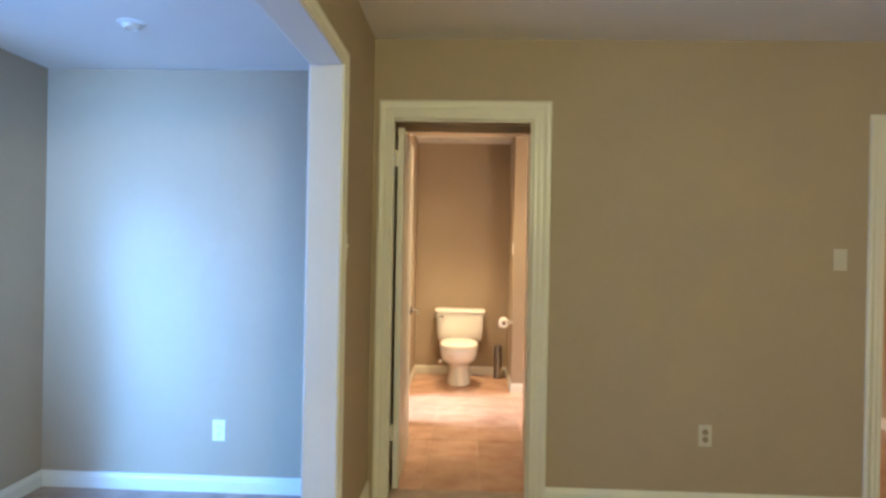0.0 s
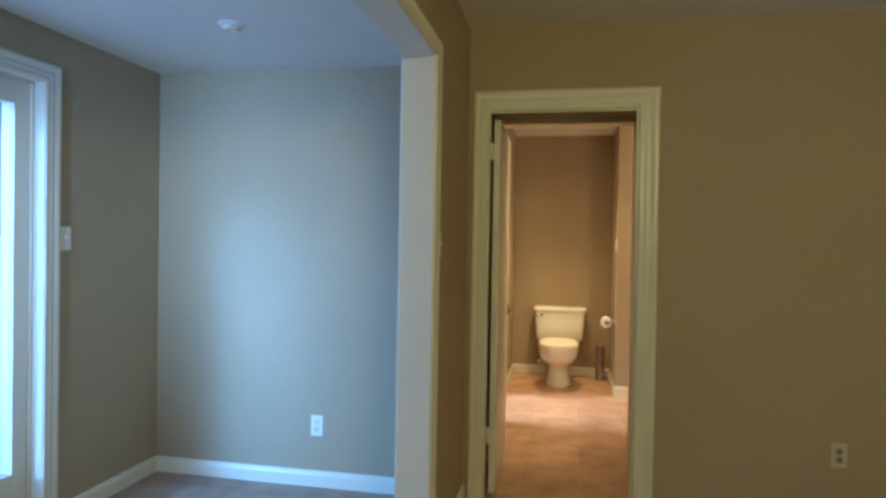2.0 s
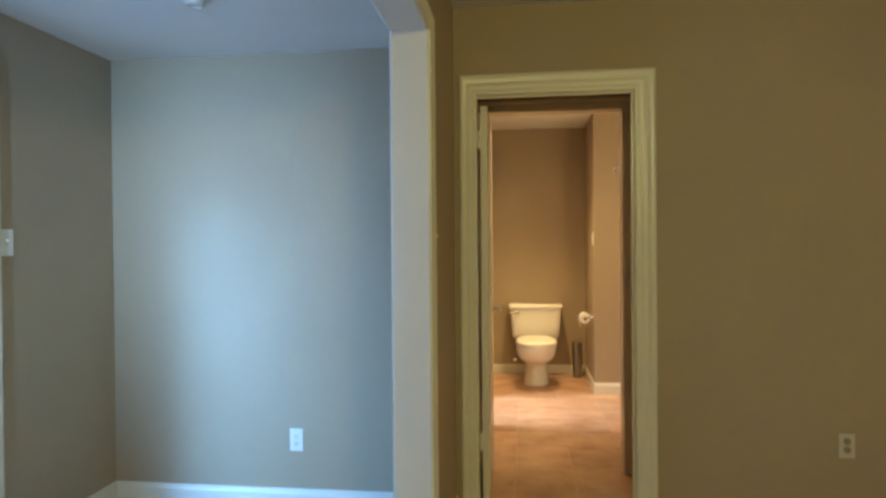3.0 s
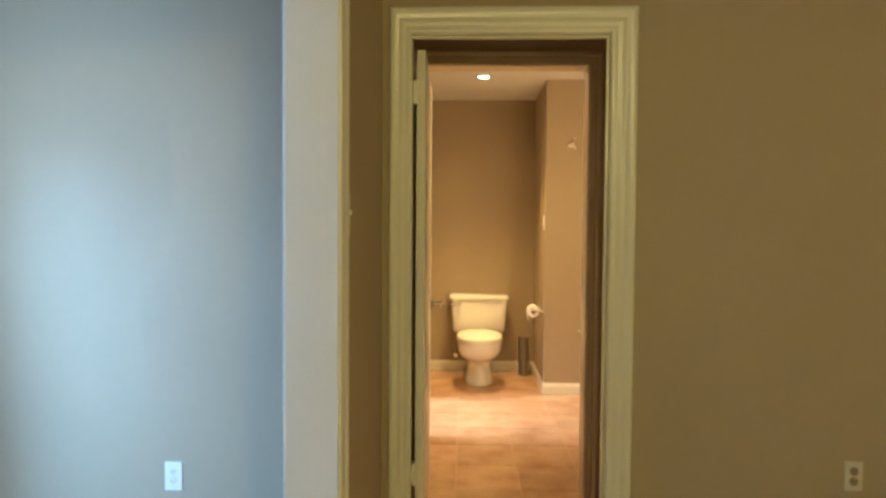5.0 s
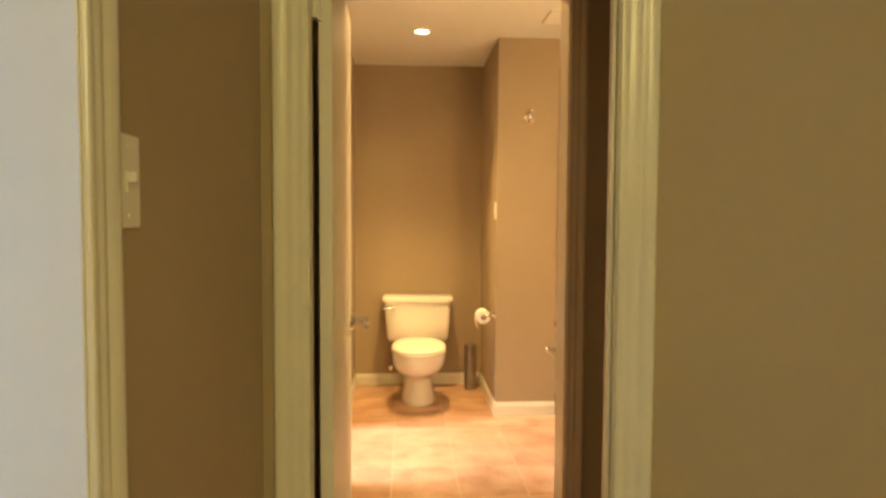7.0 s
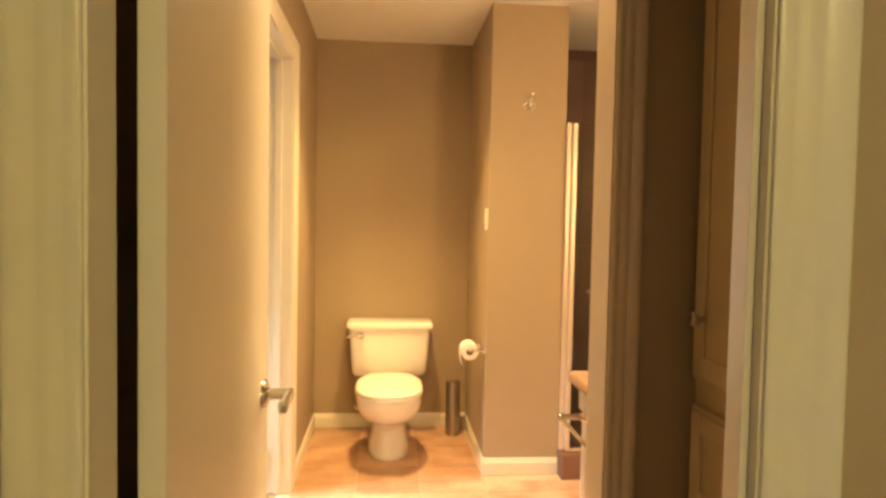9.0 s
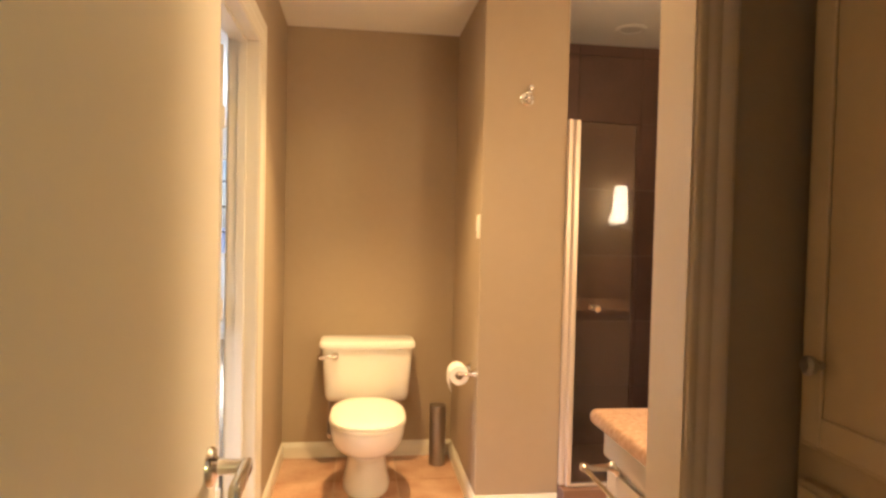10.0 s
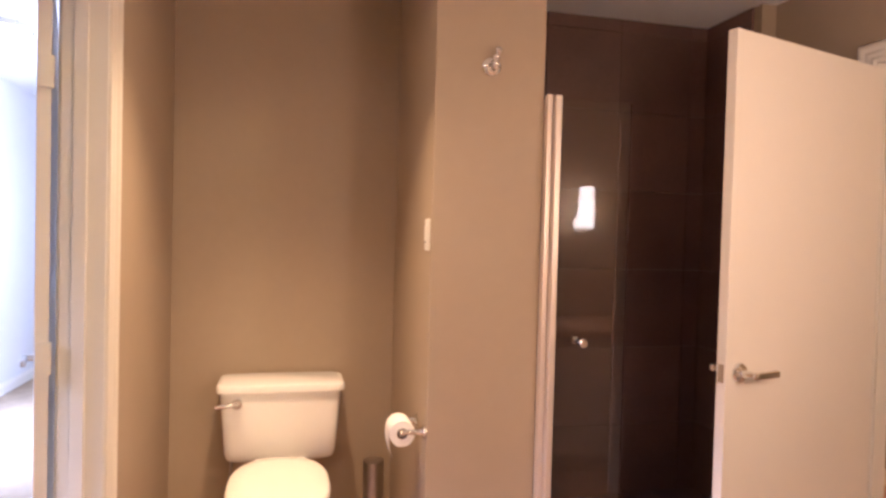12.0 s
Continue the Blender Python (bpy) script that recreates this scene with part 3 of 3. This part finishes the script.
for i in range(8):
    y = -0.088 + i * 0.025
    part("slat", box(-0.10, 0.10, y - 0.007, y + 0.007, -0.010, -0.0045, 0.001), PLATE, fan)

# ---------------------------------------------------------------- toilet
TX = 0.255
wc = thing("toilet", label="white ceramic two-piece toilet with closed lid", category="toilet")
wc.location, wc.scale = (0.0387, -0.7016, 0), (1.06, 1.13, 1.02)
bowl = [(0.0, TX, 0.116, 7.425, 7.84), (0.012, TX, 0.117, 7.42, 7.84), (0.03, TX, 0.112, 7.432, 7.83), (0.10, TX, 0.099, 7.45, 7.82), (0.16, TX, 0.093, 7.455, 7.81), (0.19, TX, 0.098, 7.44, 7.80),
        (0.212, TX, 0.116, 7.395, 7.79), (0.236, TX, 0.142, 7.34, 7.78), (0.262, TX, 0.159, 7.30, 7.77), (0.30, TX, 0.171, 7.262, 7.75), (0.345, TX, 0.176, 7.242, 7.735), (0.372, TX, 0.177, 7.236, 7.73), (0.381, TX, 0.176, 7.237, 7.73), (0.386, TX, 0.170, 7.243, 7.725)]
part("bowl", loft(bowl, 48, 2.2), CERAMIC, wc, smooth=60)
part("seat", loft([(0.3855, TX, 0.176, 7.226, 7.71), (0.389, TX, 0.181, 7.220, 7.715), (0.401, TX, 0.181, 7.220, 7.715), (0.4045, TX, 0.177, 7.225, 7.71)], 48, 2.25), SEATMAT, wc, "white plastic seat ring", 50)
part("seat_lid", loft([(0.4085, TX, 0.174, 7.228, 7.70), (0.411, TX, 0.178, 7.223, 7.705), (0.419, TX, 0.177, 7.224, 7.705), (0.425, TX, 0.168, 7.236, 7.695), (0.429, TX, 0.12, 7.29, 7.65), (0.430, TX, 0.04, 7.40, 7.55)], 48, 2.5), SEATMAT, wc, "white plastic lid", 50)
for dx in (-0.075, 0.075):
    part("lid_hinge", box(TX + dx - 0.022, TX + dx + 0.022, 7.69, 7.725, 0.386, 0.412, 0.006), SEATMAT, wc)
part("deck", box(TX - 0.11, TX + 0.11, 7.70, 7.90, 0.25, 0.384, 0.02, seg=3), CERAMIC, wc, smooth=50)
part("tank", loft([(0.376, TX, 0.180, 7.79, 7.915), (0.382, TX, 0.202, 7.774, 7.925), (0.394, TX, 0.213, 7.762, 7.93), (0.42, TX, 0.219, 7.752, 7.935), (0.55, TX, 0.229, 7.744, 7.938), (0.676, TX, 0.238, 7.740, 7.94)], 64, 9.0), CERAMIC, wc, "white ceramic cistern", 40)
part("tank_lid", loft([(0.677, TX, 0.241, 7.737, 7.945), (0.680, TX, 0.251, 7.728, 7.948), (0.700, TX, 0.252, 7.727, 7.948), (0.709, TX, 0.248, 7.731, 7.946), (0.714, TX, 0.236, 7.745, 7.935)], 64, 9.0), CERAMIC, wc, smooth=40)
lv = part("flush_lever", tube([(0.088, 7.742, 0.640), (0.088, 7.716, 0.640)], 0.018), CHROME, wc, "chrome flush lever", 40)
part("handle", tube([(0.094, 7.722, 0.641), (0.07, 7.716, 0.640), (0.045, 7.712, 0.637), (0.018, 7.711, 0.634), (0.008, 7.712, 0.633)], 0.0095), CHROME, lv, smooth=50)
part("supply_hose", tube([(0.06, 7.86, 0.385), (0.055, 7.87, 0.30), (0.05, 7.89, 0.22), (0.055, 7.92, 0.16), (0.06, 7.945, 0.14)], 0.006), STEEL, wc, "braided steel supply hose", 50)
part("stop_valve", lathe([(0, 0.018), (-0.004, 0.018), (-0.005, 0.008), (-0.03, 0.009), (-0.034, 0.013), (-0.045, 0.013)], (0.06, 7.953, 0.14), "y", 16), CHROME, wc, smooth=40)
for dx in (-0.1, 0.1):
    part("bolt_cap", lathe([(0, 0.013), (0.008, 0.012), (0.014, 0.005)], (TX + dx * 0.93, 7.66, 0.012), "z", 14), CERAMIC, wc, smooth=50)

bin_ = thing("toilet_brush_holder", (0.719, 8.145, 0), 0, "slim brushed steel cylinder toilet brush holder", "brush holder")
part("canister", lathe([(0.002, 0.045), (0.006, 0.047), (0.012, 0.046), (0.315, 0.046), (0.319, 0.045)], seg=40), STEEL, bin_, smooth=30)
part("lid", lathe([(0.3195, 0.0465), (0.340, 0.0465), (0.346, 0.044), (0.348, 0.028)], seg=40), STEEL, bin_, smooth=30)

tp = thing("paper_holder", (PX - 0.735, 0.373, -0.026), label="chrome two-post toilet paper holder on the partition", category="paper holder")
for y in (7.135, 7.285):
    part("post", lathe([(0, 0.024), (-0.006, 0.024), (-0.012, 0.015), (-0.03, 0.009), (-0.07, 0.0085), (-0.078, 0.012), (-0.088, 0.012), (-0.092, 0.008)], (0.734, y, 0.695), "x", 20), CHROME, tp, smooth=40)
part("spindle", tube([(0.654, 7.135, 0.695), (0.654, 7.285, 0.695)], 0.006), CHROME, tp, smooth=40)
roll = thing("toilet_roll", (PX - 0.735, 0.373, -0.026), label="white toilet paper roll with a loose end hanging", category="toilet paper")
bm = bmesh.new()
rings = [[(r, y) for r, y in ((0.020, 7.157), (0.046, 7.157), (0.047, 7.158), (0.047, 7.262), (0.046, 7.263), (0.020, 7.263))]][0]
loops = [[bm.verts.new((0.656 + r * math.cos(a), y, 0.683 + r * math.sin(a))) for a in (2 * math.pi * i / 40 for i in range(40))] for r, y in rings]
for a, b in zip(loops, loops[1:] + loops[:1]):
    for i in range(40):
        bm.faces.new((a[i], a[(i + 1) % 40], b[(i + 1) % 40], b[i]))
part("paper", bm, PAPER, roll, smooth=40)
bm = bmesh.new()
loops = [[bm.verts.new((0.656 + r * math.cos(a), y, 0.683 + r * math.sin(a))) for a in (2 * math.pi * i / 24 for i in range(24))] for r, y in ((0.020, 7.1575), (0.020, 7.2625), (0.0185, 7.2625), (0.0185, 7.1575))]
for a, b in zip(loops, loops[1:] + loops[:1]):
    for i in range(24):
        bm.faces.new((a[i], a[(i + 1) % 24], b[(i + 1) % 24], b[i]))
part("core", bm, CARD, roll, "brown card core", 40)
bm = bmesh.new()
path = [(-0.0475, 0.0), (-0.0478, -0.02), (-0.046, -0.042), (-0.041, -0.064), (-0.035, -0.082)]
vs = [[bm.verts.new((0.656 + u + k, y, 0.683 + w)) for y in (7.16, 7.262)] for k in (0, -0.0008) for u, w in path]
for o in (0, 5):
    for i in range(4):
        bm.faces.new((vs[o + i][0], vs[o + i][1], vs[o + i + 1][1], vs[o + i + 1][0]))
for i in range(4):
    for q in (0, 1):
        bm.faces.new((vs[i][q], vs[i + 1][q], vs[i + 6][q], vs[i + 5][q]))
bm.faces.new((vs[4][0], vs[4][1], vs[9][1], vs[9][0]))
part("loose_sheet", bm, PAPER, roll, smooth=60)

hk = thing("robe_hook", (1.02, PY, 1.978), 0, "small chrome double robe hook on the partition", "robe hook")
hk.scale = (1.3, 1.1, 1.15)
part("base_plate", lathe([(0, 0.027), (-0.005, 0.027), (-0.010, 0.020), (-0.012, 0.010)], axis="y", seg=28), CHROME, hk, smooth=40)
part("hook", tube([(0, -0.008, -0.004), (0, -0.03, -0.014), (0, -0.045, -0.012), (0, -0.052, 0.002), (0, -0.050, 0.012)], 0.0075), CHROME, hk, smooth=50)
part("upper_hook", tube([(0.006, -0.008, 0.006), (0.008, -0.026, 0.020), (0.010, -0.036, 0.034), (0.010, -0.038, 0.040)], 0.007), CHROME, hk, smooth=50)
for q, name in (((0, -0.050, 0.016), "tip"), ((0.010, -0.038, 0.044), "tip")):
    part(name, lathe([(-0.011, 0.002), (-0.008, 0.008), (0, 0.011), (0.008, 0.008), (0.011, 0.002)], q, "z", 16), CHROME, hk, smooth=60)

# ---------------------------------------------------------------- shower
sh = thing("shower_screen", label="clear glass shower panel in a pale metal post", category="shower screen")
part("post", box(1.2255, 1.247, 7.448, 7.481, 0.142, 1.892, 0.002), ALU, sh)
part("post", box(1.249, 1.274, 7.425, 7.470, 0.142, 1.886, 0.004), ALU, sh)
part("pane", box(1.270, 1.552, 7.432, 7.442, 0.152, 1.876, 0.001), SHGLASS, sh)
part("bottom_rail", box(1.274, 1.552, 7.424, 7.450, 0.142, 0.156, 0.002), ALU, sh)
kn = part("knob", lathe([(0, 0.008), (-0.02, 0.008), (-0.024, 0.014), (-0.038, 0.017), (-0.044, 0.013)], (1.369, 7.432, 0.998), "y", 20), CHROME, sh, "small chrome knob", 40)
part("inner_knob", lathe([(0, 0.008), (0.02, 0.008), (0.024, 0.014), (0.038, 0.017), (0.044, 0.013)], (1.369, 7.442, 0.998), "y", 20), CHROME, sh, smooth=40)
curb = slab("shower_curb", [(PXR + 0.0015, 2.55, 7.395, PY, 0.0, 0.13), (PXR + 0.001, 2.55, PY, 7.53, 0.0, 0.13)], SHGROUT, "brown tiled shower curb", "shower curb")
slab("shower_floor", [(PXR + 0.001, 2.478, 7.53, BK, -0.003, 0.04), (2.478, RX, 7.53, 7.90, -0.003, 0.04)], SHTILE, "dark tiled shower floor", "floor")

# ---------------------------------------------------------------- vanity
va = thing("vanity_cabinet", label="white painted vanity cabinet with panelled side", category="vanity")
VY = 6.24                     # front of the vanity
part("body", box(0.965, 2.50, F1 + 0.002, VY - 0.018, 0.09, 0.806, 0.002), CAB, va)
part("plinth", box(0.997, 2.50, F1 + 0.002, VY - 0.07, 0.001, 0.09), CAB, va)
part("apron", box(0.943, 0.965, F1 + 0.002, VY, 0.733, 0.806, 0.003), CAB, va)
for a in ((F1 + 0.002, 5.69, 0.10, 0.70), (VY - 0.07, VY - 0.004, 0.10, 0.70), (5.69, VY - 0.07, 0.10, 0.17), (5.69, VY - 0.07, 0.63, 0.70)):
    part("side_frame", box(0.954, 0.965, *a, 0.002), CAB, va)
for i in range(4):
    x = 0.982 + i * 0.378
    dr = part("drawer_front", box(x, x + 0.368, VY - 0.018, VY, 0.60, 0.785, 0.003), CAB, va)
    part("knob", lathe([(0, 0.006), (0.012, 0.006), (0.016, 0.014), (0.024, 0.014), (0.028, 0.008)], (x + 0.184, VY, 0.69), "y", 16), SATIN, dr, smooth=40)
    dr = part("cabinet_door", box(x, x + 0.368, VY - 0.018, VY, 0.11, 0.59, 0.003), CAB, va)
    part("knob", lathe([(0, 0.006), (0.012, 0.006), (0.016, 0.014), (0.024, 0.014), (0.028, 0.008)], (x + 0.33, VY, 0.52), "y", 16), SATIN, dr, smooth=40)
ct = tagged(part("vanity_countertop", box(0.917, 2.51, F1 + 0.003, 6.295, 0.807, 0.851, 0.018, seg=4), COUNTER, smooth=50), "tan speckled stone countertop with rounded edge", "countertop")
tb = thing("towel_bar", label="chrome towel bar on the side of the vanity", category="towel bar")
for y in (6.165, 5.76):
    part("post", lathe([(0, 0.026), (-0.006, 0.026), (-0.012, 0.017), (-0.03, 0.010), (-0.082, 0.009), (-0.088, 0.013), (-0.100, 0.013), (-0.104, 0.009)], (0.954, y, 0.725), "x", 20), CHROME, tb, smooth=40)
part("bar", tube([(0.860, 5.76, 0.725), (0.860, 6.165, 0.725)], 0.0065), CHROME, tb, smooth=40)

for x in (2.215, 1.30):
    sc = thing("wall_sconce", (x, F1, 1.57), 0, "lit tapered frosted glass wall sconce over the vanity", "wall sconce", "vanity sconces")
    part("back_plate", box(-0.05, 0.05, 0.001, 0.014, -0.18, -0.06, 0.004), CHROME, sc)
    part("arm", tube([(0, 0.01, -0.15), (0, 0.085, -0.15), (0, 0.10, -0.14)], 0.008), CHROME, sc, smooth=50)
    shade = part("shade", lathe([(-0.13, 0.030), (-0.125, 0.050), (0.0, 0.054), (0.08, 0.049), (0.14, 0.043), (0.145, 0.040)], (0, 0.11, 0), "z", 32), FROST, sc, "lit frosted glass shade", 40)
    shade.visible_shadow = False

# ---------------------------------------------------------------- linen cabinet in the passage
lc = thing("linen_cabinet", label="tall tan painted glossy linen cabinet built into the passage", category="cabinet")
CX = 0.968
part("body", box(CX, 1.41, NB + 0.004, F0 - 0.004, 0.001, HB - 0.002), LINEN, lc)


def cab_front(name, z0, z1, knob):
    y0, y1 = NB + 0.012, F0 - 0.03
    d = part(name, box(CX - 0.02, CX - 0.001, y0, y1, z0, z1, 0.003), LINEN, lc)
    for a in ((y0 + 0.008, y0 + 0.05, z0 + 0.008, z1 - 0.008), (y1 - 0.05, y1 - 0.008, z0 + 0.008, z1 - 0.008), (y0 + 0.05, y1 - 0.05, z0 + 0.008, z0 + 0.055), (y0 + 0.05, y1 - 0.05, z1 - 0.055, z1 - 0.008)):
        part("panel_moulding", box(CX - 0.026, CX - 0.0195, *a, 0.003), LINEN, d)
    part("knob", lathe([(0, 0.006), (-0.014, 0.006), (-0.018, 0.0135), (-0.026, 0.015), (-0.031, 0.010)], (CX - 0.026, *knob), "x", 18), STEEL, d, "dull nickel knob", 40)


cab_front("cabinet_door", 1.03, 2.44, (5.41, 1.165))
cab_front("drawer_front", 0.745, 0.975, (5.24, 0.87))
cab_front("cabinet_door", 0.09, 0.695, (5.41, 0.62))

# ---------------------------------------------------------------- outside
rng = random.Random(4)


def shrub(at, height, spread):
    s = thing("shrub", at, 0, "leafy green garden shrub beyond the patio", "shrub", "garden shrubs")
    bm = bmesh.new()
    for k in range(7):
        a = rng.uniform(0, 6.28)
        r = spread * rng.uniform(0.2, 0.6)
        tube([(0.03 * math.cos(a), 0.03 * math.sin(a), 0), (r * 0.4 * math.cos(a), r * 0.4 * math.sin(a), height * 0.4), (r * math.cos(a), r * math.sin(a), height * rng.uniform(0.7, 0.95))], 0.014, 6, bm)
    part("stems", bm, BARK, s)
    bm = bmesh.new()
    for k in range(1500):
        a, q = rng.uniform(0, 6.28), rng.random() ** 0.5
        z = height * rng.uniform(0.15, 1.0)
        r = spread * q * (0.55 + 0.45 * math.sin(math.pi * min(z / height, 0.9))) * rng.uniform(0.8, 1.1)
        m = Matrix.Translation((r * math.cos(a), r * math.sin(a), z)) @ Euler([rng.uniform(-1.2, 1.2) for _ in range(3)]).to_matrix().to_4x4()
        w = rng.uniform(0.025, 0.05)
        bm.faces.new([bm.verts.new(m @ Vector(p)) for p in ((-w, 0, 0), (0, -w * 0.45, 0.004), (w, 0, 0), (0, w * 0.45, 0.004))])
    part("foliage", bm, LEAF, s)


for x, y, h, r in ((-19.3, 15.2, 1.5, 0.8), (-19.6, 16.9, 1.9, 0.9), (-19.4, 18.6, 1.5, 0.8), (-20.2, 20.4, 2.3, 1.0), (-20.0, 22.3, 1.7, 0.9), (-19.2, 13.5, 1.3, 0.7)):
    shrub((x, y, -0.12), h, r)

# ---------------------------------------------------------------- tiles, last
def tiles(name, parent, us, vs, place, mat, gap=0.003, thick=0.006):
    """Tiles laid between the joint lines us and vs; place(u, v, proud) gives the point."""
    made = {}
    for u0, u1 in zip(us, us[1:]):
        for v0, v1 in zip(vs, vs[1:]):
            w, h = round(u1 - u0 - gap, 4), round(v1 - v0 - gap, 4)
            if w < 0.01 or h < 0.01:
                continue
            if (w, h) not in made:
                bm = bmesh.new()
                c = 0.0009
                lo = [bm.verts.new(place(u, v, 0) - place(0, 0, 0)) for u, v in ((0, 0), (w, 0), (w, h), (0, h))]
                up = [bm.verts.new(place(u, v, thick) - place(0, 0, 0)) for u, v in ((c, c), (w - c, c), (w - c, h - c), (c, h - c))]
                bm.faces.new(up)
                for i in range(4):
                    bm.faces.new((lo[i], lo[(i + 1) % 4], up[(i + 1) % 4], up[i]))
                made[w, h] = mesh_of(name, bm, mat)
            ob = new(name, made[w, h])
            ob.parent = parent
            ob.location = place(u0 + gap / 2, v0 + gap / 2, 0)


def lines(start, step, a, b):
    k = math.ceil((a + 0.012 - start) / step)
    out = [a]
    while start + k * step < b - 0.012:
        out.append(start + k * step)
        k += 1
    return out + [b]


tiles("tile", floor, lines(0.142, 0.332, LW, RX), lines(6.60, 0.332, 5.0, 7.395), lambda u, v, p: Vector((u, v, -0.0022 + p * 0.36)), TILE, 0.006)
tiles("tile", floor, lines(0.142, 0.332, LW, PX), lines(6.60, 0.332, 7.395, BK), lambda u, v, p: Vector((u, v, -0.0022 + p * 0.36)), TILE, 0.006)
sw = slab("shower_tiling", [(1.225, 2.478, BK - 0.008, BK, 0.04, HB - 0.001), (1.2242, 1.232, 7.535, BK - 0.008, 0.04, HB - 0.001), (2.470, 2.478, 7.95, BK - 0.008, 0.04, HB - 0.001)], SHGROUT, "dark brown stone tiling lining the shower", "tiling")
tiles("tile", sw, lines(1.56, 0.405, 1.233, 2.469), lines(0.41, 0.405, 0.042, HB - 0.002), lambda u, v, p: Vector((u, BK - 0.008 - p, v)), SHTILE, 0.002)
tiles("tile", sw, lines(7.90, 0.405, 7.951, BK - 0.015), lines(0.41, 0.405, 0.042, HB - 0.002), lambda u, v, p: Vector((2.470 - p, u, v)), SHTILE, 0.002)
tiles("tile", sw, lines(7.90, 0.405, 7.536, BK - 0.015), lines(0.41, 0.405, 0.042, HB - 0.002), lambda u, v, p: Vector((1.232 + p, u, v)), SHTILE, 0.002)
tiles("tile", curb, lines(1.56, 0.332, 1.226, 2.55), [0.0, 0.13], lambda u, v, p: Vector((u, 7.395 - p, v)), CURBTILE)
tiles("tile", curb, lines(1.56, 0.332, 1.226, 2.55), [7.391, 7.535], lambda u, v, p: Vector((u, v, 0.13 + p)), CURBTILE)
